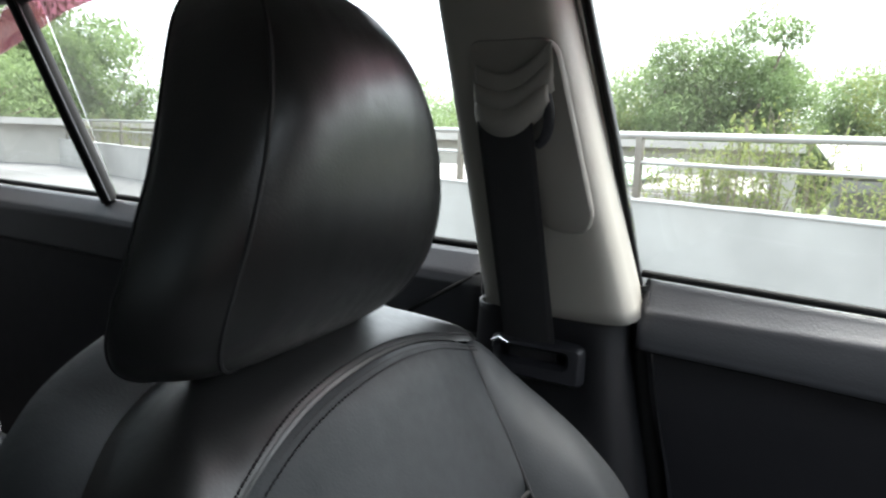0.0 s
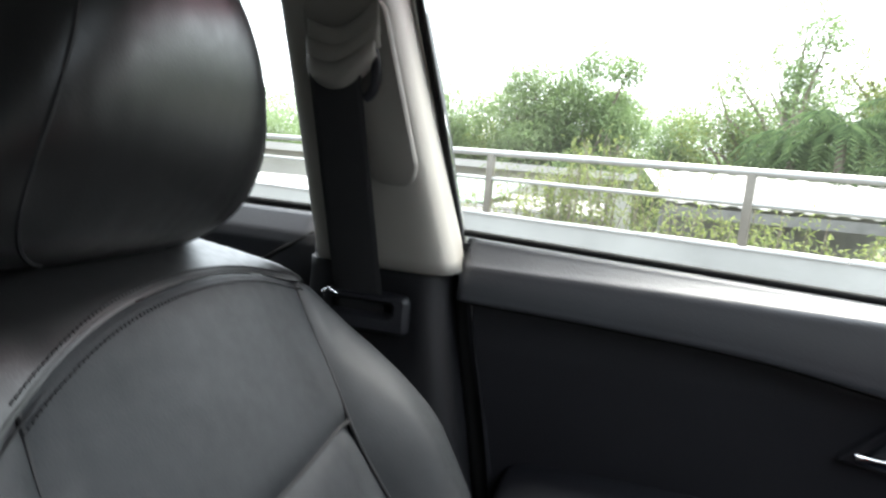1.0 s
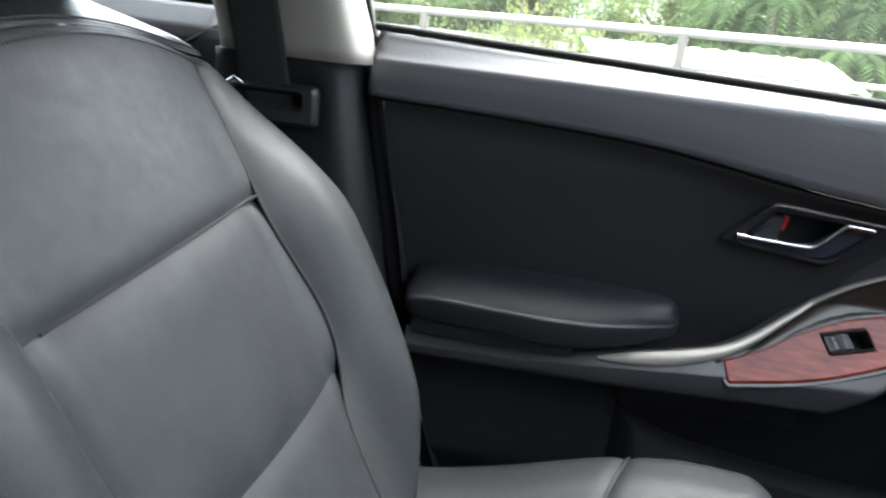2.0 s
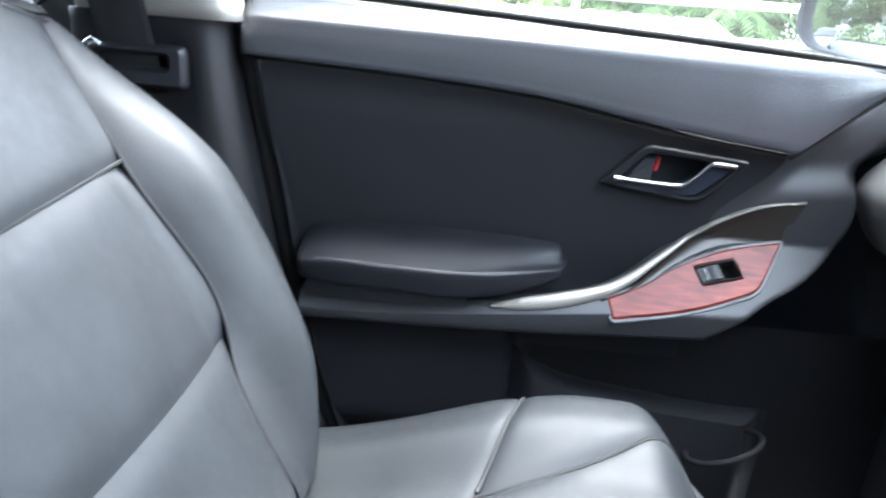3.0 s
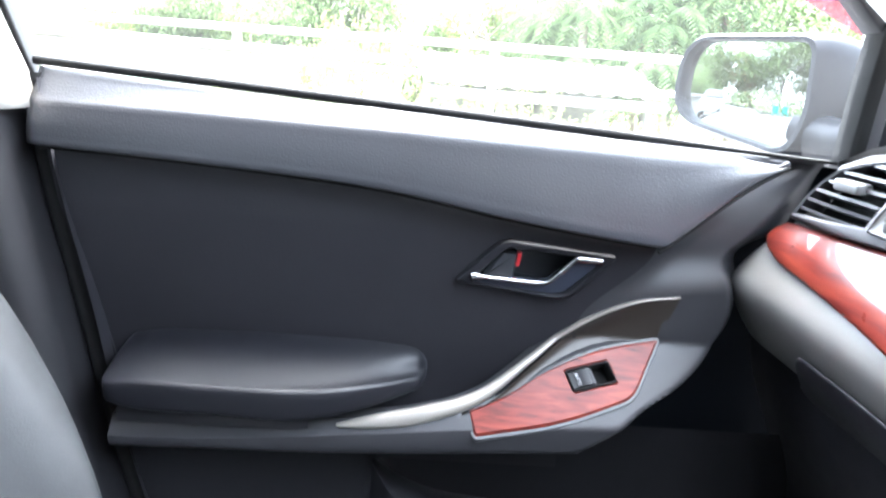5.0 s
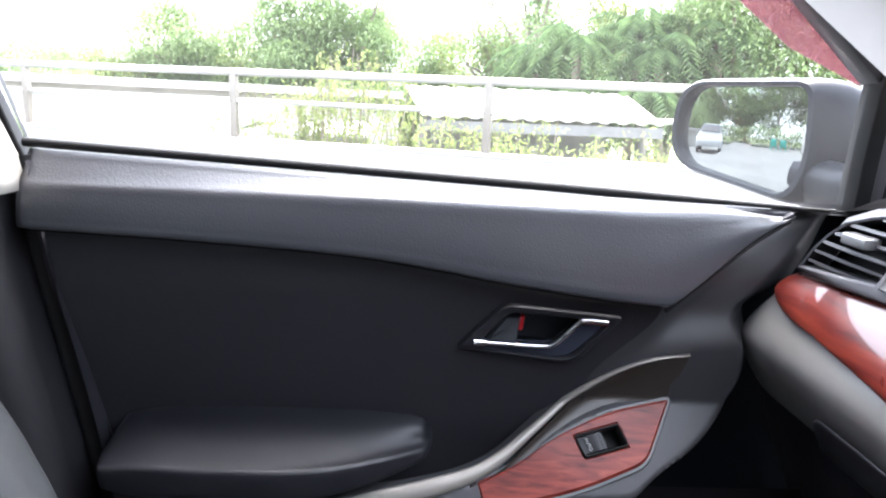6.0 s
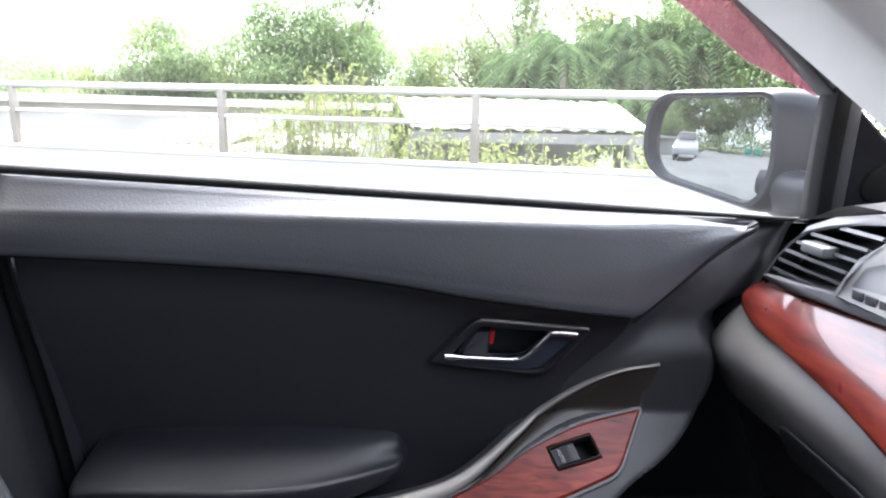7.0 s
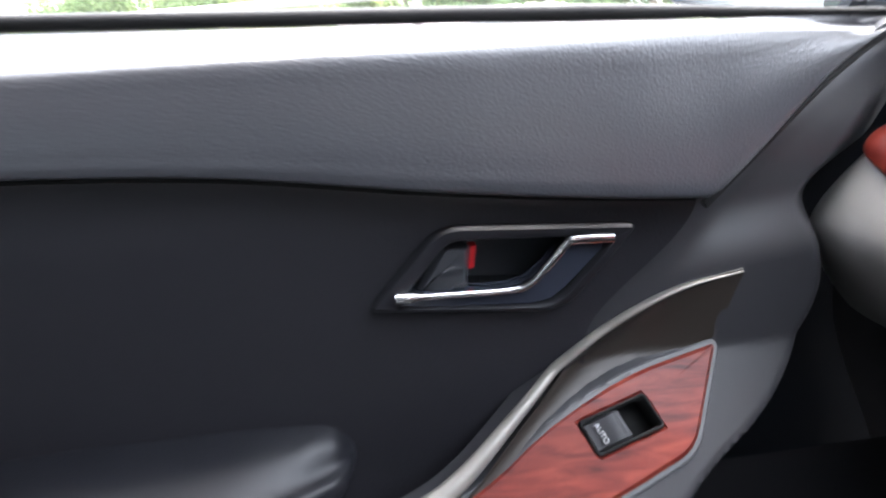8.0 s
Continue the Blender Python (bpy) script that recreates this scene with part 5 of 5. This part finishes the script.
part("gutter", bm, ROOFEDGE, shed, "grey gutter", smooth=False)
for u in (0.02, 0.5, 0.98):
    p = E0.lerp(E1, u) + (R0 - E0) * 0.1
    part("post", tube([Vector((p.x, p.y, -3.2)), Vector((p.x, p.y, 0.72))], 0.08, 8), ROOFEDGE, shed)
# wall in the dark gutter grey, painting in the shade under the eaves
part("eaves_shade_wall", patch(lambda u, v: (E0.lerp(E1, lerp(0.03, 0.97, u)) + (R0 - E0) * 0.35) * 1.0 + Vector((0, 0, lerp(-4.3, -0.2, v))), 2, 2), ROOFEDGE, shed)

flat = thing("flat_roofed_building", polar(-25, 22, -3.2), "long low building with a pale flat roof", "building")
def hexa(pts, z0, z1):
    bm = bmesh.new()
    lo = [bm.verts.new(Vector((p.x, p.y, z0))) for p in pts]
    hi = [bm.verts.new(Vector((p.x, p.y, z1))) for p in pts]
    n = len(pts)
    for k in range(n):
        bm.faces.new((lo[k], lo[(k + 1) % n], hi[(k + 1) % n], hi[k]))
    bm.faces.new(hi)
    bm.faces.new(lo[::-1])
    return bm


part("wall", hexa([polar(-66, 24), polar(-66, 34), polar(-1.5, 27), polar(-1.5, 17)], -3.2, 1.05), WALLPLASTER, flat, smooth=False)
part("roof", hexa([polar(-66.5, 23.6), polar(-66.5, 34.5), polar(-1.2, 27.4), polar(-1.2, 16.6)], 1.05, 1.22), ROOFING, flat, "pale flat roof", smooth=False)
near = thing("lean_to_roof", polar(-20, 9.5, -3.2), "pale sheet lean-to roof below the parapet", "roof")
part("roof_sheet", hexa([polar(-38, 9.3), polar(-38, 15), polar(-4, 14), polar(-4, 8.2)], 0.50, 0.56), ROOFING, near, smooth=False)
awn = [polar(-23, 9.2, 0.58), polar(-14.5, 9.0, 0.58), polar(-10, 12.5, 0.86), polar(-17, 12.5, 0.86)]
part("green_sheet", patch(lambda u, v: awn[0].lerp(awn[1], u).lerp(awn[3].lerp(awn[2], u), v) + Vector((0, 0, 0.012 * math.sin(u * 60))), 60, 4), GREENROOF, near, "pale green translucent sheet", solid=0.02)
part("roof_edge", tube([polar(-38, 9.25, 0.56), polar(-20, 8.6, 0.56), polar(-4, 8.15, 0.56)], 0.05, 6), ROOFEDGE, near, "dark gutter edge")
part("lean_to_wall", hexa([polar(-37, 9.6), polar(-37, 14.5), polar(-5, 13.5), polar(-5, 8.6)], -3.2, 0.50), WALLPLASTER, near, smooth=False)


# ---------------------------------------------------------------- plants
def rand_dir(rng):
    while True:
        v = Vector((rng.uniform(-1, 1), rng.uniform(-1, 1), rng.uniform(-1, 1)))
        if 0.05 < v.length < 1:
            return v.normalized()


def leaf_mesh(verts_faces, name, material, parent):
    me = bpy.data.meshes.new(name)
    me.from_pydata(verts_faces[0], [], verts_faces[1])
    me.materials.append(material)
    ob = new(name, me)
    ob.parent = parent
    ob.matrix_parent_inverse = Matrix.Translation(-parent.location)
    return ob


def blades(vf, p, d, up, ln, w):
    side = d.cross(up)
    side = side.normalized() if side.length > 1e-4 else Vector((1, 0, 0))
    m, t = p + d * ln * 0.5 + up * ln * 0.06, p + d * ln - up * ln * 0.12
    k = len(vf[0])
    vf[0].extend([p[:], (m + side * w)[:], t[:], (m - side * w)[:]])
    vf[1].extend([(k, k + 1, k + 2), (k, k + 2, k + 3)])


def tree(at, top, wide, seed, material=LEAF, leaves=5200, label="broad-leaved green tree behind the parapet", sparse=0.0, lsize=0.2):
    rng = random.Random(seed)
    base = Vector((at.x, at.y, -3.2))
    h = top + 3.2
    t = thing("tree", base, label, "tree", "trees beyond the parapet")
    bm = bmesh.new()
    lean = Vector((rng.uniform(-0.5, 0.5), rng.uniform(-0.5, 0.5), 0))
    trunk = [base + lean * s * s + Vector((0, 0, h * 0.62 * s)) for s in (0, 0.25, 0.5, 0.75, 1)]
    tube(trunk, [0.20, 0.17, 0.14, 0.11, 0.07], 8, bm)
    clumps = []
    for k in range(13):
        s = rng.uniform(0.45, 1.0)
        st = base + lean * s * s + Vector((0, 0, h * 0.62 * s))
        a = k * 2.4 + rng.uniform(-0.4, 0.4)
        reach = wide * rng.uniform(0.45, 1.0) * (1.15 - 0.5 * s)
        en = st + Vector((math.cos(a) * reach, math.sin(a) * reach, h * rng.uniform(0.08, 0.34)))
        en.z = min(en.z, base.z + h - wide * 0.2)
        mid = st.lerp(en, 0.5) + Vector((0, 0, 0.15 * reach))
        tube([st, mid, en], [0.07, 0.045, 0.02], 6, bm)
        clumps.append((en, wide * rng.uniform(0.30, 0.52)))
        clumps.append((mid, wide * rng.uniform(0.22, 0.40)))
    clumps.append((base + lean + Vector((0, 0, h - wide * 0.35)), wide * 0.42))
    part("trunk", bm, BARK, t, "tapered trunk with limbs")
    vf = ([], [])
    for i in range(leaves):
        c, r = clumps[i % len(clumps)]
        d = rand_dir(rng)
        rad = r * (rng.random() ** 0.4)
        p = c + Vector((d.x, d.y, d.z * 0.75)) * rad
        if noise.noise(p * 0.9) < sparse - (0.35 if sparse else 0.6):
            continue
        dd = (rand_dir(rng) + d * 0.6 + Vector((0, 0, -0.25))).normalized()
        blades(vf, p, dd, Vector((0, 0, 1)), lsize * rng.uniform(0.45, 1.0), lsize * 0.17)
    leaf_mesh(vf, "crown", material, t)
    return t


# azimuth, distance, elevation of the top, half width of the crown
for i, (az, d, el, w, m, sp, count) in enumerate([
        (-63, 30, 5.6, 2.6, LEAF, 0, 14000), (-58.6, 32, 7.0, 1.7, LEAF, 0, 16000), (-54.6, 32, 6.9, 1.7, LEAF, 0, 16000), (-49, 34, 3.9, 3.2, LEAF, 0, 16000), (-43, 32, 4.0, 3.2, LEAF, 0, 9000), (-36, 30, 4.6, 2.8, LEAF, 0, 9000),
        (-31, 34, 5.0, 2.8, LEAF, 0, 18000), (-26.5, 40, 3.6, 3.2, LEAF, 0, 18000), (-21.5, 21, 5.4, 1.3, LEAF2, 0.02, 14000), (-18.2, 21, 7.9, 1.7, LEAF, 0, 24000), (-14.5, 23, 6.6, 1.7, LEAF2, 0, 18000), (-11.0, 20, 8.8, 1.9, LEAF, 0, 26000), (-7.2, 19, 9.6, 1.7, LEAF, 0, 26000), (-4.0, 18, 10.9, 1.25, LEAF, 0, 24000),
        (-20, 27, 3.6, 2.4, LEAF, 0, 14000), (-15.5, 26, 4.2, 2.3, LEAF2, 0, 14000), (-12, 26, 4.4, 2.3, LEAF, 0, 14000), (-6, 25, 4.6, 2.2, LEAF, 0, 14000), (4.5, 26, 4.4, 2.3, LEAF, 0, 14000), (10, 24, 6.0, 2.3, LEAF, 0, 14000),
        (-0.2, 24, 4.7, 1.8, LEAF, 0, 16000), (3.2, 22, 6.4, 1.6, LEAF, 0.05, 16000), (6.6, 20, 9.4, 1.4, LEAF2, 0.14, 14000), (10.5, 19, 12.6, 1.8, LEAF, 0.14, 20000), (15, 20, 11.0, 2.0, LEAF2, 0.08, 18000), (20, 18, 11.6, 2.0, LEAF, 0, 22000), (25, 17, 12.0, 2.1, LEAF, 0, 22000), (31, 18, 12.0, 2.4, LEAF, 0, 16000), (37, 18, 11.0, 2.6, LEAF, 0, 10000), (44, 19, 10.0, 2.8, LEAF, 0, 10000)]):
    p = polar(az, d)
    tree(p, 1.05 + d * math.tan(radians(el + (2.6 if az > 5 else 0.6))), w * 1.25, 100 + i, m, count, "thin yellow-green tree behind the parapet" if m is LEAF2 else "broad-leaved green tree behind the parapet", sp, 0.10 + d * 0.0032)


def palm(at, top, seed):
    rng = random.Random(seed)
    base = Vector((at.x, at.y, -3.2))
    t = thing("palm_tree", base, "feathery palm among the trees", "palm tree", "palms")
    cr = Vector((at.x + rng.uniform(-0.3, 0.3), at.y, top - 0.9))
    part("trunk", tube([base, base.lerp(cr, 0.5) + Vector((0.15, 0, 0)), cr], [0.13, 0.11, 0.09], 8), BARK, t, "ringed palm trunk")
    vf = ([], [])
    for k in range(22):
        a, el = k * 2.399, rng.uniform(0.15, 1.2)
        d = Vector((math.cos(a), math.sin(a), 0))
        for j in range(26):
            s = j / 25
            p = cr + d * (1.7 * s) + Vector((0, 0, el * 1.7 * s - 2.6 * s * s))
            for sd in (-1, 1):
                w = (d.cross(Vector((0, 0, 1))) * sd + d * 0.5 + Vector((0, 0, -0.55))).normalized()
                blades(vf, p, w, Vector((0, 0, 1)), 0.50 * (1 - 0.6 * s), 0.016)
    leaf_mesh(vf, "fronds", LEAF3, t)


for i, (az, d, el) in enumerate([(9.5, 16.5, 6.6), (13, 15.5, 8.2), (16.6, 16, 9.4), (20.2, 15.5, 7.6), (24.2, 16, 9.0), (12, 14.6, 4.2), (18.4, 14.4, 4.6)]):
    palm(polar(az, d), 1.05 + d * math.tan(radians(el)), 300 + i)


def shrub(s0, s1, seed, stems, top, label):
    rng = random.Random(seed)
    c = by_wall((s0 + s1) / 2, 0.5, -3.2)
    t = thing("climbing_shrub", c, label, "shrub", "shrubs behind the railing")
    bm = bmesh.new()
    vf = ([], [])
    for k in range(stems):
        s = rng.uniform(s0, s1)
        o = rng.uniform(0.25, 0.9)
        hump = 1 - abs(2 * (s - s0) / (s1 - s0) - 0.75) ** 2 * 0.5
        h = top * hump * rng.uniform(0.55, 1.0)
        a, b = by_wall(s, o, -0.6), by_wall(s + rng.uniform(-0.35, 0.35), max(0.20, o + rng.uniform(-0.45, 0.2)), max(0.62, h))
        mid = a.lerp(b, 0.55) + Vector((rng.uniform(-0.08, 0.08), 0, 0.1))
        tube([a, mid, b], [0.009, 0.006, 0.003], 5, bm)
        for j in range(84):
            q = rng.uniform(0.25, 1.02)
            p = (a.lerp(mid, q * 2) if q < 0.5 else mid.lerp(b, q * 2 - 1)) + rand_dir(rng) * rng.uniform(0, 0.13)
            d = (rand_dir(rng) + Vector((0, -0.2, -0.35))).normalized()
            blades(vf, p, d, Vector((0, 0, 1)), rng.uniform(0.04, 0.08), rng.uniform(0.006, 0.010))
    part("stems", bm, BARK, t, "thin woody stems")
    leaf_mesh(vf, "leaves", LEAF2, t)


shrub(0.15, 2.30, 1, 100, 1.46, "yellow-green narrow-leaved shrub growing through the railing")
shrub(1.6, 3.4, 2, 46, 0.98, "low yellow-green shrub behind the railing")
shrub(-0.1, 0.9, 3, 26, 1.30, "tall yellow-green shoots beside the railing post")
shrub(3.2, 3.9, 4, 20, 1.16, "yellow-green shoots behind the mirror")
shrub(-17.0, -12.0, 5, 60, 1.6, "rambling yellow-green shrub along the parapet")


# ---------------------------------------------------------------- behind the car
def parked_car(at, turn, label):
    c = thing("parked_car", (0, 0, 0), label, "car")
    prof = [(-2.15, 0.35), (-2.18, 0.62), (-2.05, 0.88), (-1.55, 0.95), (-0.95, 1.40), (-0.3, 1.48), (0.45, 1.44), (1.05, 1.02), (1.85, 0.88), (2.15, 0.68), (2.18, 0.36)]
    pts = spline([(x, z, 0) for x, z in prof], 4)

    def body(u, v):
        k = v * (len(pts) - 1)
        i = min(int(k), len(pts) - 2)
        p = pts[i].lerp(pts[i + 1], k - i)
        y = lerp(-1, 1, u)
        w = 0.86 - 0.24 * sm((p.y - 0.9) / 0.55)
        return Vector((p.x * (1 - 0.06 * y ** 4), y * w, p.y - 0.05 * y ** 6))
    bm = patch(body, 16, len(pts) - 1)
    part("body", bm, WHITEPAINT, c, "silver painted body")
    for s in (-1, 1):
        side = [(-2.12, 0.30), (-2.14, 0.62), (-2.0, 0.86), (-1.5, 0.92), (1.1, 0.95), (1.8, 0.85), (2.1, 0.66), (2.12, 0.30)]
        part("flank", plate([Vector(p) for p in side], lambda p, h, s=s: Vector((p[0], s * (0.85 + h), p[1])), 0.10, 0.03), WHITEPAINT, c)
        for x0, x1, x2, x3 in ((-1.40, -0.90, -0.32, -0.32), (-0.25, -0.25, 0.40, 0.95)):
            q = [Vector((x0, 0.96)), Vector((x1, 1.36)), Vector((x2, 1.41)), Vector((x3, 1.0))]
            part("window", plate(q, lambda p, h, s=s: Vector((p[0], s * (0.885 - 0.42 * (p[1] - 0.92) + h), p[1])), 0.03, 0.005), GLOSSBLACK, c, "dark side window")
        for x in (-1.35, 1.35):
            wheel = part("wheel", tube([(x, s * 0.68, 0.31), (x, s * 0.875, 0.31)], 0.31, 28), RUBBER, c, "black tyre")
            part("rim", tube([(x, s * 0.70, 0.31), (x, s * 0.885, 0.31)], 0.19, 20), DARKCHROME, wheel, "alloy rim")
        part("headlamp", plate(rounded([(1.80, 0.66), (1.75, 0.82), (2.02, 0.74), (2.10, 0.64)], 0.02), lambda p, h, s=s: Vector((p[0], s * (0.84 + h), p[1])), 0.06, 0.01), CHROME, c, "clear headlamp")
    part("windscreen", patch(lambda u, v: Vector((lerp(1.02, 0.50, v), lerp(-1, 1, u) * lerp(0.70, 0.58, v), lerp(1.065, 1.435, v) + 0.012)), 8, 6), GLOSSBLACK, c, "dark windscreen", solid=0.01)
    part("rear_screen", patch(lambda u, v: Vector((lerp(-1.50, -0.97, v), lerp(-1, 1, u) * lerp(0.70, 0.58, v), lerp(0.99, 1.41, v) + 0.012)), 8, 6), GLOSSBLACK, c, "dark rear screen", solid=0.01)
    c.matrix_world = pose(at[0], at[1], 0, 0, 0, turn)
    for o in c.children:
        o.matrix_parent_inverse = Matrix()
    return c


parked_car((-15.9, 7.1), -18, "silver parked car beside the parapet")
for i, (x, y, top, w) in enumerate([(-34, 14, 9.0, 4.6), (-36, 9, 10.5, 4.6), (-38, 5, 13.0, 5.0), (-36, 0, 11.5, 4.8), (-40, -6, 13.0, 5.2), (-37, -13, 10.0, 4.8), (-33, 20, 8.5, 4.2)]):
    tree(Vector((x, y, 0)), top, w, 500 + i, LEAF, 15000, "dense green tree at the end of the deck", 0, 0.46)
hedge = thing("hedge", (-31, 3, 0), "dense green hedge along the end of the deck", "hedge")
rng = random.Random(9)
vf = ([], [])
for i in range(9000):
    y = rng.uniform(-16, 18)
    p = Vector((-31 + rng.uniform(-0.9, 0.9), y, rng.random() ** 0.7 * (1.9 + 0.6 * noise.noise(Vector((y * 0.5, 0, 0))))))
    blades(vf, p, rand_dir(rng), Vector((0, 0, 1)), rng.uniform(0.2, 0.4), 0.07)
tagged(leaf_mesh(vf, "leaves", LEAF, hedge), kind="stuff")
pole = thing("concrete_post", (-24, 1.2, 0), "white concrete post standing on the deck", "post")
part("shaft", box(-24.15, -23.85, 1.05, 1.35, 0.0, 2.0, 0.03), COPING, pole)
for k in range(2):
    ch = thing("lounge_chair", (-26, 3.0 + k * 0.9, 0), "turquoise plastic reclining chair on the deck", "chair", "turquoise chairs")
    bm = bmesh.new()
    for j in range(9):
        box(-26.9 + 0.13 * j, -26.8 + 0.13 * j, 2.7 + k * 0.9, 3.25 + k * 0.9, 0.30, 0.33, 0.0, bm)
    part("seat", bm, TURQ, ch, smooth=False)
    bk = box(-0.02, 0.02, 2.7 + k * 0.9, 3.25 + k * 0.9, 0.0, 0.75, 0.01)
    bmesh.ops.rotate(bk, verts=bk.verts, cent=(0, 0, 0), matrix=Matrix.Rotation(radians(35), 3, "Y"))
    bmesh.ops.translate(bk, verts=bk.verts, vec=(-25.75, 0, 0.31))
    part("backrest", bk, TURQ, ch)
    for x in (-26.85, -25.85):
        for y in (2.73, 3.22):
            part("leg", box(x - 0.02, x + 0.02, y + k * 0.9 - 0.02, y + k * 0.9 + 0.02, 0.0, 0.31), TURQ, ch, smooth=False)
